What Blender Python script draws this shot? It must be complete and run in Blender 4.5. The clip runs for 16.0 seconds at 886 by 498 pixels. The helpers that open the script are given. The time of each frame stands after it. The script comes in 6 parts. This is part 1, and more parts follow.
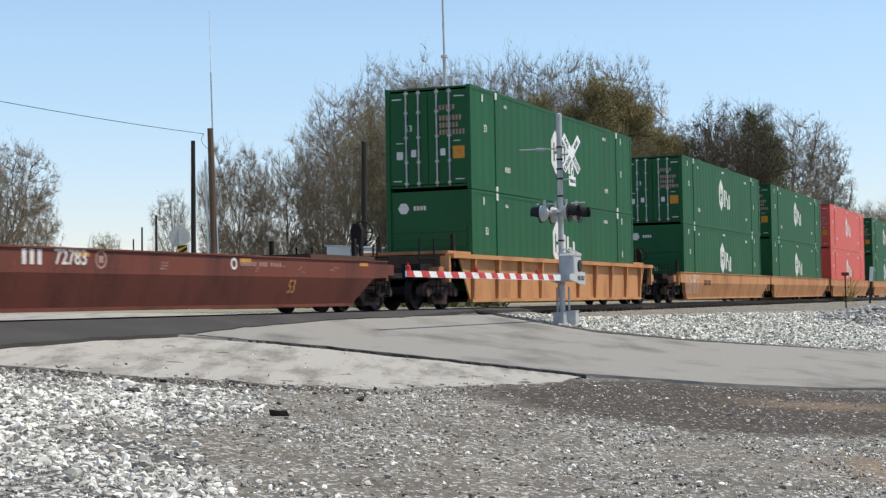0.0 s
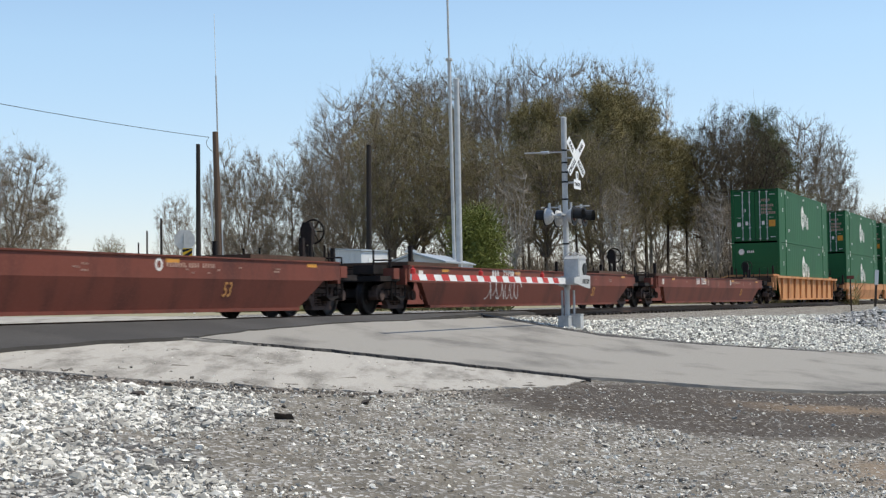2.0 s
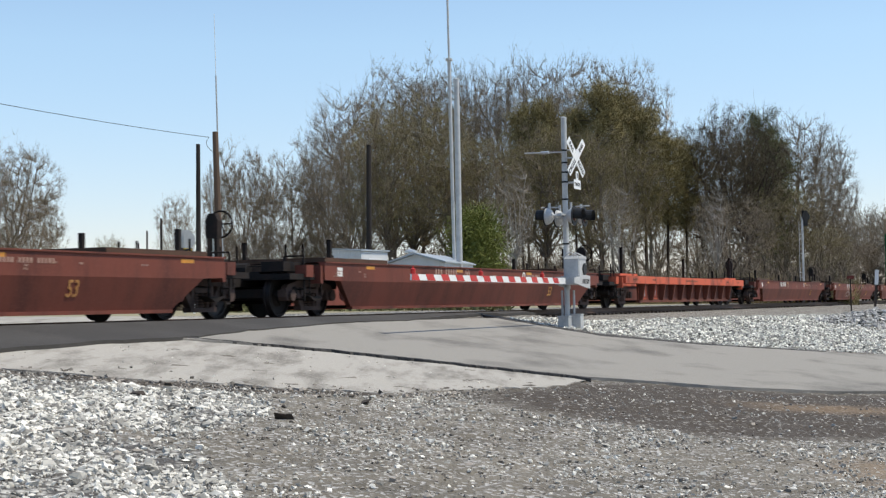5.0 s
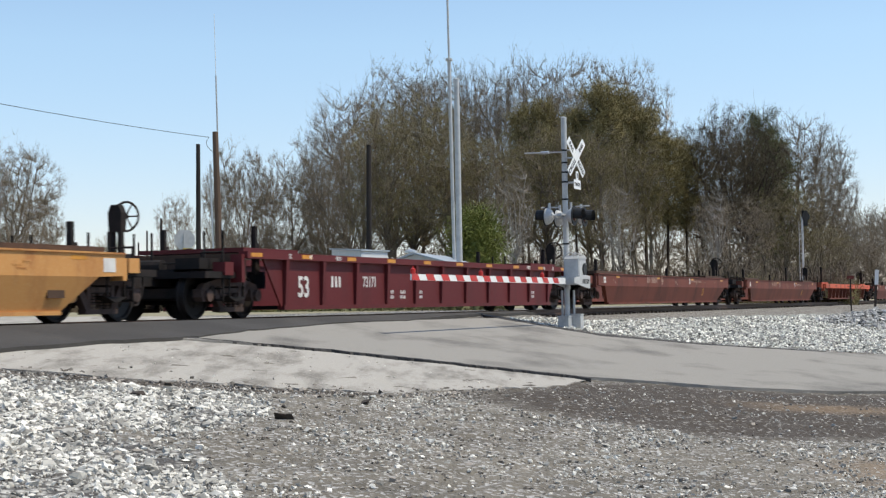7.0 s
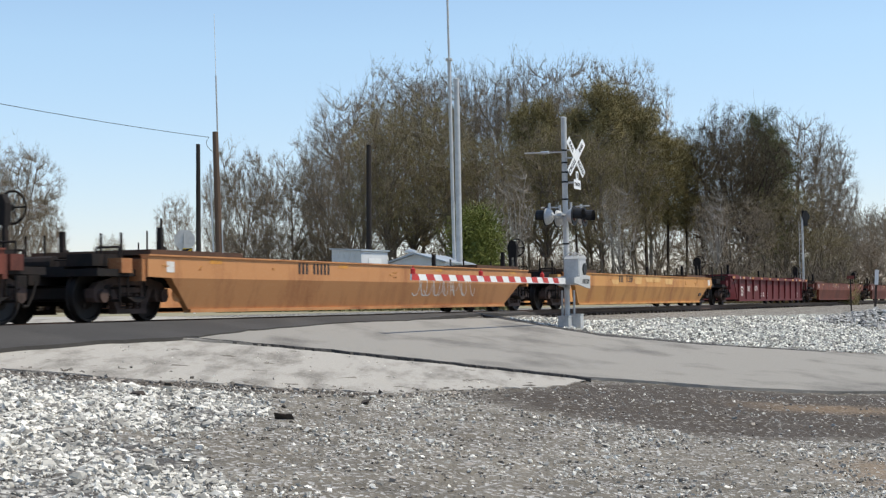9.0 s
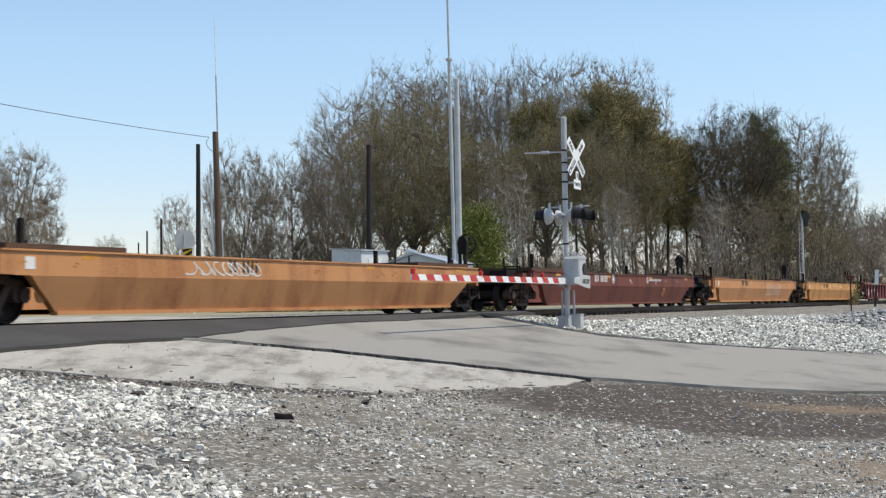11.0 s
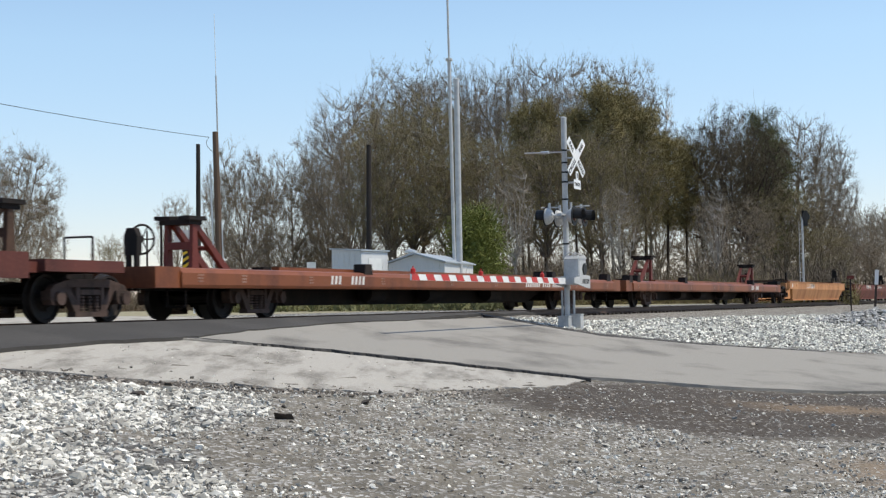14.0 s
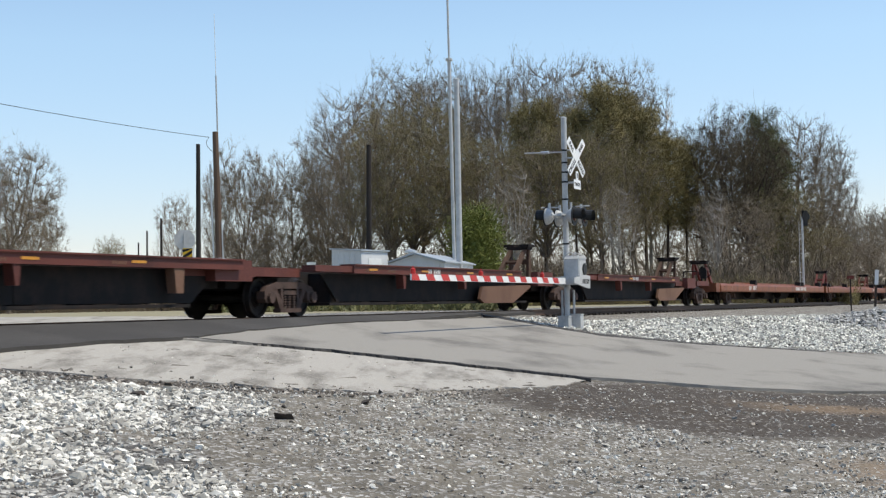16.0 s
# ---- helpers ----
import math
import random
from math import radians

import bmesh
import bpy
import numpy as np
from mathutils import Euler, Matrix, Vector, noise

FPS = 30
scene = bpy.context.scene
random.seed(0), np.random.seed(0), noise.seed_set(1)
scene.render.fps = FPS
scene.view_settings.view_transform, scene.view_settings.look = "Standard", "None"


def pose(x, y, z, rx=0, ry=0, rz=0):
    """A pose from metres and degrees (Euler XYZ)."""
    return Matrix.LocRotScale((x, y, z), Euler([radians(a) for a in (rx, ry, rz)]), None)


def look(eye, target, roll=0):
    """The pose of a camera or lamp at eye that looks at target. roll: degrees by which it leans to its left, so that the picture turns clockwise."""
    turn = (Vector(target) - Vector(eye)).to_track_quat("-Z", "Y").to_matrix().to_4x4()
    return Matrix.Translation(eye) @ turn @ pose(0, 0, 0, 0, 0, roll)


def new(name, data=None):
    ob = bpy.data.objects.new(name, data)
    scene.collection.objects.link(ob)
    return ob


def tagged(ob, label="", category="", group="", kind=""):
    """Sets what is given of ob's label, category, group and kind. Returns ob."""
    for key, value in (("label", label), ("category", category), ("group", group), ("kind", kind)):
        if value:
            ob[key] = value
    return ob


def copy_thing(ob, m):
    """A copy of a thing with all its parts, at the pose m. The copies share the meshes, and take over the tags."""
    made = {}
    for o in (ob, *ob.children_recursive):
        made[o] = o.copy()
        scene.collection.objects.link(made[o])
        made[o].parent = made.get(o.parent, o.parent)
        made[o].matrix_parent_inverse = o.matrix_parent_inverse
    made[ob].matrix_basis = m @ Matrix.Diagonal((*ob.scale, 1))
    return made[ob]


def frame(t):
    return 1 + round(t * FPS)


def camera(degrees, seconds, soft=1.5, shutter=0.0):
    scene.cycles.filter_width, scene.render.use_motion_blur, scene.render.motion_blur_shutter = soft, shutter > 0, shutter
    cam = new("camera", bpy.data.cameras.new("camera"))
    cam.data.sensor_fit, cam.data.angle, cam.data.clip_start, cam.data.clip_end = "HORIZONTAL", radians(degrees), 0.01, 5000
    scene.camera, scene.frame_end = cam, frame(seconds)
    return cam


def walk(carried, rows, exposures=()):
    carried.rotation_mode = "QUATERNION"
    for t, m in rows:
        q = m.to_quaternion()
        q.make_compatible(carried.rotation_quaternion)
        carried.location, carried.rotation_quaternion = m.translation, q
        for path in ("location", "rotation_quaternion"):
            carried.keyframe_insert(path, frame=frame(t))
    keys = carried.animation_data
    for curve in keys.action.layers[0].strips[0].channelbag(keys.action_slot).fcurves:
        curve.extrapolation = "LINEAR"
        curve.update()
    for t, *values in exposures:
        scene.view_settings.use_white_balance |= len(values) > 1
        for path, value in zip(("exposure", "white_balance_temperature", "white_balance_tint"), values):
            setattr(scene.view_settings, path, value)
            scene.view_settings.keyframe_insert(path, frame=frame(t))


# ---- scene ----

# ---- camera: on a tripod by the road, a last small settling of the head in the first two seconds ----
FOCAL = 2711.0
FOV = math.degrees(2 * math.atan(784 / FOCAL))
EYE = (0.0, 0.0, 0.195)
cam = camera(FOV, 16.0, soft=1.3, shutter=0.1)


def aim(yaw, tilt):
    return look(EYE, (math.tan(yaw), 1.0, EYE[2] + math.tan(tilt)), -0.96)


TILT = 0.03682
walk(cam, [(0.0, aim(0.00314, TILT - 0.00221)), (0.5, aim(0.00221, TILT - 0.00111)), (1.0, aim(0.00148, TILT)),
           (1.5, aim(0.00040, TILT)), (2.0, aim(0, TILT)), (9.0, aim(0, TILT)), (16.0, aim(0, TILT))],
     exposures=[(0.0, 0.0), (16.0, 0.0)])

# ---- sky and sun ----
SUN_DIR = Vector((0.74, -0.04, 1.38)).normalized()
world = bpy.data.worlds.new("sky")
scene.world = world
world.use_nodes = True
wn = world.node_tree
sky = wn.nodes.new("ShaderNodeTexSky")
sky.sky_type = "NISHITA"
sky.sun_disc = False
sky.sun_elevation = math.asin(SUN_DIR.z)
sky.sun_rotation = math.atan2(SUN_DIR.x, SUN_DIR.y)
sky.air_density, sky.dust_density, sky.ozone_density = 1.0, 0.05, 2.6
wn.nodes["Background"].inputs[1].default_value = 0.17
tint = wn.nodes.new("ShaderNodeMix")
tint.data_type, tint.blend_type = "RGBA", "MULTIPLY"
tint.inputs[0].default_value, tint.inputs[7].default_value = 1.0, (1.03, 1.0, 0.955, 1)
wn.links.new(sky.outputs[0], tint.inputs[6])
# pale lilac haze low over the horizon
where = wn.nodes.new("ShaderNodeTexCoord")
parts_of = wn.nodes.new("ShaderNodeSeparateXYZ")
wn.links.new(where.outputs["Generated"], parts_of.inputs[0])
height = wn.nodes.new("ShaderNodeMapRange")
height.inputs["From Min"].default_value, height.inputs["From Max"].default_value = 0.17, 0.0
wn.links.new(parts_of.outputs[2], height.inputs["Value"])
haze = wn.nodes.new("ShaderNodeMix")
haze.data_type, haze.blend_type = "RGBA", "MULTIPLY"
haze.inputs[7].default_value = (0.71, 0.675, 0.83, 1)
wn.links.new(height.outputs[0], haze.inputs[0])
wn.links.new(tint.outputs[2], haze.inputs[6])
wn.links.new(haze.outputs[2], wn.nodes["Background"].inputs[0])
sun = new("sun", bpy.data.lights.new("sun", "SUN"))
sun.data.energy, sun.data.angle, sun.data.color = 4.3, radians(0.6), (1.0, 0.925, 0.78)
sun.matrix_world = look(SUN_DIR * 100, (0, 0, 0))

# ---- track frame: s runs along the rails the way the train goes, q from the track centre towards the road ----
HEAD = radians(23.091)
SA, CA = math.sin(HEAD), math.cos(HEAD)
TRACK = (-0.249, 42.854)
RZ = 90 - 23.091


def on_track(s, q, z=0.0):
    return Vector((TRACK[0] + SA * s + CA * q, TRACK[1] + CA * s - SA * q, z))


def track_pose(s, q=0.0, z=0.0, turn=0.0):
    p = on_track(s, q, z)
    return pose(p.x, p.y, p.z, 0, 0, RZ + turn)


def ground_z(x, y):
    """Height of the natural ground (numpy arrays or numbers)."""
    dx, dy = np.asarray(x) - TRACK[0], np.asarray(y) - TRACK[1]
    s, q = dx * SA + dy * CA, dx * CA - dy * SA
    z = np.interp(q, [-60, -12, -6, -2.2, 2.2, 4.4, 8, 13, 18, 30], [0.1, 0.05, 0.0, -0.07, -0.07, -0.42, -0.88, -1.4, -1.62, -1.7])
    k = np.clip((s - 1.0) / 3.0, 0, 1) * np.clip((4.5 - np.abs(q)) / 2.0, 0, 1)
    k = k + np.clip((-s - 42.0) / 3.0, 0, 1) * np.clip((4.5 - np.abs(q)) / 2.0, 0, 1)
    return z - 0.16 * k


# ---- node materials ----
def material(name):
    m = bpy.data.materials.new(name)
    m.use_nodes = True
    return m, m.node_tree.nodes, m.node_tree.links, m.node_tree.nodes["Principled BSDF"]


def noise_of(nodes, links, vec, scale, detail=4, rough=0.6):
    n = nodes.new("ShaderNodeTexNoise")
    n.inputs["Scale"].default_value, n.inputs["Detail"].default_value, n.inputs["Roughness"].default_value = scale, detail, rough
    links.new(vec, n.inputs["Vector"])
    return n.outputs["Fac"]


def ramp_of(nodes, links, fac, lo, hi):
    r = nodes.new("ShaderNodeMapRange")
    r.inputs["From Min"].default_value, r.inputs["From Max"].default_value = lo, hi
    links.new(fac, r.inputs["Value"])
    return r.outputs[0]


def mix_of(nodes, links, fac, a, b):
    m = nodes.new("ShaderNodeMix")
    m.data_type = "RGBA"
    for k, v in ((0, fac), (6, a), (7, b)):
        if isinstance(v, (int, float)):
            m.inputs[k].default_value = v
        elif isinstance(v, tuple):
            m.inputs[k].default_value = (*v, 1)
        else:
            links.new(v, m.inputs[k])
    return m.outputs[2]


def bump_of(nodes, links, bsdf, height, strength, dist):
    b = nodes.new("ShaderNodeBump")
    b.inputs["Strength"].default_value, b.inputs["Distance"].default_value = strength, dist
    links.new(height, b.inputs["Height"])
    links.new(b.outputs[0], bsdf.inputs["Normal"])


def surface(name, col, worn, fine=None, rough=0.6, metal=0.0, scale=1.2, fine_scale=25.0, amount=(0.45, 0.75), streak=1.0, bump=0.0, island=0.0, flow=1.0, spec=0.3):
    """A weathered surface: col, stained towards worn in blotches (streaked downwards), with fine grain."""
    m, nodes, links, bsdf = material(name)
    tc = nodes.new("ShaderNodeTexCoord")
    mp = nodes.new("ShaderNodeMapping")
    mp.inputs["Scale"].default_value = (1.0 / flow, flow, 1.0 / streak)
    links.new(tc.outputs["Object"], mp.inputs[0])
    info = nodes.new("ShaderNodeObjectInfo")
    shift = nodes.new("ShaderNodeVectorMath")
    shift.operation = "SCALE"
    shift.inputs[0].default_value = (17, 31, 0)
    links.new(info.outputs["Random"], shift.inputs["Scale"])
    links.new(shift.outputs[0], mp.inputs["Location"])
    big = noise_of(nodes, links, mp.outputs[0], scale, 6)
    small = noise_of(nodes, links, tc.outputs["Object"], fine_scale, 5, 0.7)
    c = mix_of(nodes, links, ramp_of(nodes, links, big, *amount), col, worn)
    f = fine or tuple(v * 0.6 for v in col)
    c = mix_of(nodes, links, ramp_of(nodes, links, small, 0.5, 0.85), c, f)
    if island:
        geo = nodes.new("ShaderNodeNewGeometry")
        hs = nodes.new("ShaderNodeHueSaturation")
        links.new(ramp_like(nodes, links, geo.outputs["Random Per Island"], 1 - island, 1 + island), hs.inputs["Value"])
        links.new(c, hs.inputs["Color"])
        c = hs.outputs[0]
    links.new(c, bsdf.inputs["Base Color"])
    bsdf.inputs["Roughness"].default_value, bsdf.inputs["Metallic"].default_value = rough, metal
    bsdf.inputs["Specular IOR Level"].default_value = spec
    if bump:
        bump_of(nodes, links, bsdf, small, 0.6, bump)
    return m


def ramp_like(nodes, links, fac, lo, hi):
    r = nodes.new("ShaderNodeMapRange")
    r.inputs["To Min"].default_value, r.inputs["To Max"].default_value = lo, hi
    links.new(fac, r.inputs["Value"])
    return r.outputs[0]


M = {}
M["brown"] = surface("brown_car_paint", (0.165, 0.046, 0.029), (0.082, 0.027, 0.019), (0.20, 0.070, 0.048), 0.7, scale=1.1, streak=3.5, amount=(0.46, 0.68))
M["maroon"] = surface("maroon_car_paint", (0.115, 0.016, 0.017), (0.075, 0.013, 0.013), (0.135, 0.026, 0.024), 0.65, scale=1.0, streak=3, amount=(0.48, 0.75))
M["oldyellow"] = surface("faded_yellow_car_paint", (0.56, 0.27, 0.085), (0.36, 0.14, 0.045), (0.60, 0.37, 0.16), 0.7, scale=0.9, streak=3, amount=(0.46, 0.66))
M["tan"] = surface("faded_tan_car_paint", (0.52, 0.24, 0.095), (0.28, 0.10, 0.038), (0.55, 0.31, 0.15), 0.7, scale=0.9, streak=3, amount=(0.46, 0.70))
M["orange"] = surface("orange_car_paint", (0.58, 0.115, 0.055), (0.15, 0.04, 0.026), (0.5, 0.14, 0.08), 0.7, scale=1.5, streak=2.0, amount=(0.47, 0.64))
# rusty orange with the shadow of the overhanging chord put into its colour
M["shaderust"] = surface("shaded_rusty_orange_panel", (0.15, 0.05, 0.032), (0.085, 0.032, 0.024), (0.24, 0.065, 0.035), 0.75, scale=1.1, streak=2.5, amount=(0.44, 0.66))
# dirty brown of the covers, also used to darken shaded car ends
M["cover"] = surface("sooty_and_shade_brown", (0.085, 0.048, 0.030), (0.04, 0.026, 0.018), (0.14, 0.075, 0.042), 0.75, scale=1.5)
M["rustflat"] = surface("rusty_flatcar_paint", (0.205, 0.062, 0.022), (0.085, 0.026, 0.014), (0.26, 0.085, 0.036), 0.5, scale=1.0, streak=2, amount=(0.46, 0.7))
M["rustred"] = surface("red_oxide_paint", (0.135, 0.030, 0.022), (0.07, 0.020, 0.016), (0.18, 0.05, 0.035), 0.6, scale=1.2, streak=2)
M["spine"] = surface("dull_brown_spine_paint", (0.125, 0.036, 0.026), (0.065, 0.022, 0.017), (0.17, 0.058, 0.042), 0.65, scale=0.9, streak=2)
M["skirt"] = surface("bleached_tan_steel", (0.17, 0.092, 0.058), (0.095, 0.046, 0.03), (0.21, 0.125, 0.085), 0.75, scale=1.1, streak=2)
# grimy steel, taken near black so the colour also carries underframe shade
M["shadegrime"] = surface("shade_darkened_grimy_steel", (0.014, 0.011, 0.010), (0.034, 0.021, 0.016), (0.008, 0.007, 0.006), 0.85, scale=2.5)
# truck and wheel colours lowered to include the shade beneath the cars
M["truck"] = surface("dusty_shaded_truck_steel", (0.085, 0.053, 0.042), (0.022, 0.016, 0.013), (0.12, 0.08, 0.065), 0.8, scale=3)
M["wheelrim"] = surface("worn_shaded_wheel_steel", (0.022, 0.017, 0.015), (0.012, 0.010, 0.009), (0.04, 0.032, 0.028), 0.6, 0.2, scale=4)
M["rail"] = surface("rusty_rail_steel", (0.10, 0.06, 0.045), (0.06, 0.04, 0.033), None, 0.55, 0.5, scale=2)
M["green"] = surface("green_container_paint", (0.009, 0.090, 0.028), (0.007, 0.070, 0.022), (0.012, 0.105, 0.034), 0.6, scale=0.5, streak=3)
M["red"] = surface("faded_red_container_paint", (0.62, 0.085, 0.06), (0.55, 0.08, 0.06), (0.65, 0.12, 0.09), 0.5, scale=0.5, streak=3)
M["white"] = surface("white_lettering", (0.72, 0.70, 0.66), (0.55, 0.52, 0.48), (0.6, 0.58, 0.54), 0.6, scale=3)
M["faint"] = surface("faded_lettering", (0.40, 0.26, 0.20), (0.26, 0.14, 0.11), (0.34, 0.2, 0.16), 0.7, scale=4)
M["palepatch"] = surface("pale_touched_up_paint", (0.66, 0.40, 0.15), (0.52, 0.25, 0.08), (0.7, 0.5, 0.28), 0.7, scale=2, streak=2)
M["black"] = surface("black_lettering", (0.03, 0.028, 0.026), (0.06, 0.05, 0.045), None, 0.6, scale=4)
M["reflector"] = surface("yellow_reflector", (0.62, 0.27, 0.03), (0.45, 0.18, 0.03), None, 0.4, scale=6)
M["galv"] = surface("galvanised_steel", (0.52, 0.52, 0.51), (0.36, 0.365, 0.365), (0.6, 0.6, 0.59), 0.5, 0.25, scale=3)
M["alu"] = surface("brushed_aluminium", (0.62, 0.64, 0.66), (0.5, 0.52, 0.54), None, 0.4, 0.7, scale=5)
M["housing"] = surface("pale_grey_enamel", (0.50, 0.50, 0.49), (0.36, 0.36, 0.355), (0.58, 0.58, 0.57), 0.5, scale=3)
M["signwhite"] = surface("white_sign_sheeting", (0.80, 0.80, 0.78), (0.7, 0.7, 0.68), (0.76, 0.76, 0.74), 0.4, scale=3)
M["stripered"] = surface("red_reflective_tape", (0.55, 0.03, 0.025), (0.42, 0.03, 0.025), None, 0.4, scale=4)
M["redlens"] = surface("unlit_red_lens", (0.05, 0.006, 0.006), (0.03, 0.005, 0.005), None, 0.25, scale=4)
M["signblack"] = surface("matt_black_paint", (0.012, 0.012, 0.013), (0.03, 0.03, 0.03), None, 0.55, scale=4)
M["yellow"] = surface("yellow_sign_sheeting", (0.75, 0.45, 0.02), (0.6, 0.36, 0.03), None, 0.45, scale=4)
M["wood"] = surface("weathered_pole_wood", (0.13, 0.085, 0.06), (0.07, 0.05, 0.04), (0.2, 0.15, 0.11), 0.85, scale=2, streak=8)
M["darkwood"] = surface("creosote_pole_wood", (0.035, 0.028, 0.025), (0.02, 0.017, 0.016), (0.06, 0.05, 0.042), 0.85, scale=2, streak=8)
M["shedwall"] = surface("pale_metal_cladding", (0.68, 0.68, 0.68), (0.56, 0.56, 0.56), (0.72, 0.72, 0.72), 0.5, 0.1, scale=0.8, streak=3)
M["shedroof"] = surface("grey_metal_roof", (0.45, 0.49, 0.53), (0.36, 0.39, 0.42), None, 0.45, 0.3, scale=0.8)
M["asphalt"] = surface("worn_grey_asphalt", (0.275, 0.257, 0.228), (0.125, 0.116, 0.103), (0.33, 0.31, 0.278), 0.92, scale=0.42, fine_scale=35, amount=(0.50, 0.70), bump=0.018, flow=0.75)
M["apron"] = surface("pale_worn_pavement", (0.385, 0.36, 0.32), (0.20, 0.183, 0.158), (0.50, 0.47, 0.425), 0.95, scale=1.1, fine_scale=18, amount=(0.47, 0.66), bump=0.03, flow=0.5)
M["newtar"] = surface("dark_new_asphalt", (0.048, 0.044, 0.040), (0.074, 0.068, 0.062), (0.09, 0.083, 0.076), 0.9, scale=0.6, fine_scale=60, bump=0.008)
M["crack"] = surface("crumbled_dark_tar", (0.07, 0.066, 0.062), (0.12, 0.115, 0.11), (0.04, 0.038, 0.036), 0.95, scale=2.5, fine_scale=30, bump=0.02)
M["stone"] = surface("pale_ballast_stone", (0.56, 0.535, 0.48), (0.31, 0.288, 0.25), (0.58, 0.56, 0.51), 0.9, scale=3, fine_scale=40, island=0.65)
M["darkstone"] = surface("dirty_gravel_stone", (0.28, 0.25, 0.215), (0.17, 0.147, 0.124), (0.36, 0.325, 0.285), 0.92, scale=3, fine_scale=40, island=0.7)
M["ballaststone"] = surface("track_ballast_stone", (0.62, 0.60, 0.53), (0.40, 0.38, 0.33), (0.66, 0.64, 0.575), 0.9, scale=3, fine_scale=40, island=0.75)
M["heapstone"] = surface("grey_stone", (0.42, 0.41, 0.385), (0.26, 0.25, 0.235), (0.5, 0.49, 0.465), 0.9, scale=3, fine_scale=40, island=0.5)
M["tie"] = surface("creosoted_tie_wood", (0.05, 0.04, 0.034), (0.08, 0.066, 0.056), None, 0.9, scale=3)
M["bark"] = surface("grey_brown_bark", (0.19, 0.152, 0.115), (0.10, 0.08, 0.06), (0.25, 0.205, 0.16), 0.9, scale=2, streak=4)
M["palebark"] = surface("pale_bleached_bark", (0.36, 0.33, 0.29), (0.24, 0.21, 0.18), (0.42, 0.39, 0.35), 0.9, scale=2, streak=4)
M["darkbark"] = surface("dark_pine_bark", (0.06, 0.045, 0.037), (0.04, 0.03, 0.026), (0.09, 0.07, 0.055), 0.9, scale=2, streak=4)


def leafy(name, col, other, trans=0.25):
    m, nodes, links, bsdf = material(name)
    geo = nodes.new("ShaderNodeNewGeometry")
    c = mix_of(nodes, links, geo.outputs["Random Per Island"], col, other)
    tc = nodes.new("ShaderNodeTexCoord")
    big = noise_of(nodes, links, tc.outputs["Object"], 0.35, 3)
    c = mix_of(nodes, links, ramp_of(nodes, links, big, 0.35, 0.7), c, tuple((a + b) * 0.35 for a, b in zip(col, other)))
    links.new(c, bsdf.inputs["Base Color"])
    bsdf.inputs["Roughness"].default_value = 0.85
    bsdf.inputs["Transmission Weight"].default_value = 0.0
    return m


M["twig"] = leafy("bare_twigs", (0.33, 0.27, 0.195), (0.2, 0.16, 0.115))
M["paletwig"] = leafy("pale_bare_twigs", (0.36, 0.3, 0.225), (0.24, 0.195, 0.145))
M["bud"] = leafy("brown_buds", (0.29, 0.225, 0.11), (0.21, 0.165, 0.085))
M["budgrey"] = leafy("grey_buds", (0.38, 0.31, 0.23), (0.27, 0.22, 0.165))
M["budgreen"] = leafy("olive_spring_leaves", (0.225, 0.195, 0.068), (0.25, 0.2, 0.085))
M["needle"] = leafy("dark_pine_needles", (0.235, 0.2, 0.078), (0.29, 0.23, 0.095))
M["evergreen"] = leafy("dark_evergreen_needles", (0.085, 0.10, 0.032), (0.13, 0.13, 0.045))
M["duskleaf"] = leafy("dusky_olive_leaves", (0.118, 0.096, 0.046), (0.096, 0.07, 0.046))
M["bush"] = leafy("green_cedar_foliage", (0.125, 0.155, 0.028), (0.19, 0.20, 0.042))
M["scrub"] = leafy("brown_scrub", (0.23, 0.175, 0.115), (0.11, 0.085, 0.058))
M["grass"] = leafy("dry_spring_grass", (0.22, 0.2, 0.09), (0.13, 0.15, 0.05))


# ---- mesh helpers ----
def box(bm, x0, x1, y0, y1, z0, z1):
    v = [bm.verts.new((x, y, z)) for z in (z0, z1) for x, y in ((x0, y0), (x1, y0), (x1, y1), (x0, y1))]
    for f in ((3, 2, 1, 0), (4, 5, 6, 7), (0, 1, 5, 4), (1, 2, 6, 5), (2, 3, 7, 6), (3, 0, 4, 7)):
        bm.faces.new([v[i] for i in f])


def prism(bm, pts, y0, y1, axis="y"):
    """A polygon in x and z (or y and z for axis x), pushed from y0 to y1."""
    put = (lambda a, b, c: (a, c, b)) if axis == "y" else (lambda a, b, c: (c, a, b))
    if axis == "z":
        put = lambda a, b, c: (a, b, c)
    lo = [bm.verts.new(put(a, b, y0)) for a, b in pts]
    hi = [bm.verts.new(put(a, b, y1)) for a, b in pts]
    n = len(pts)
    fs = [bm.faces.new(lo), bm.faces.new(hi[::-1])]
    for i in range(n):
        fs.append(bm.faces.new((lo[i], hi[i], hi[(i + 1) % n], lo[(i + 1) % n])))
    bmesh.ops.recalc_face_normals(bm, faces=fs)


def tube(bm, p0, p1, r0, r1=None, n=8):
    p0, p1 = Vector(p0), Vector(p1)
    r1 = r0 if r1 is None else r1
    d = (p1 - p0).normalized()
    u = d.orthogonal().normalized()
    w = d.cross(u)
    rings = []
    for p, r in ((p0, r0), (p1, r1)):
        rings.append([bm.verts.new(p + (u * math.cos(k * 6.28318 / n) + w * math.sin(k * 6.28318 / n)) * r) for k in range(n)])
    for k in range(n):
        bm.faces.new((rings[0][k], rings[0][(k + 1) % n], rings[1][(k + 1) % n], rings[1][k]))
    bm.faces.new(rings[0][::-1])
    bm.faces.new(rings[1])


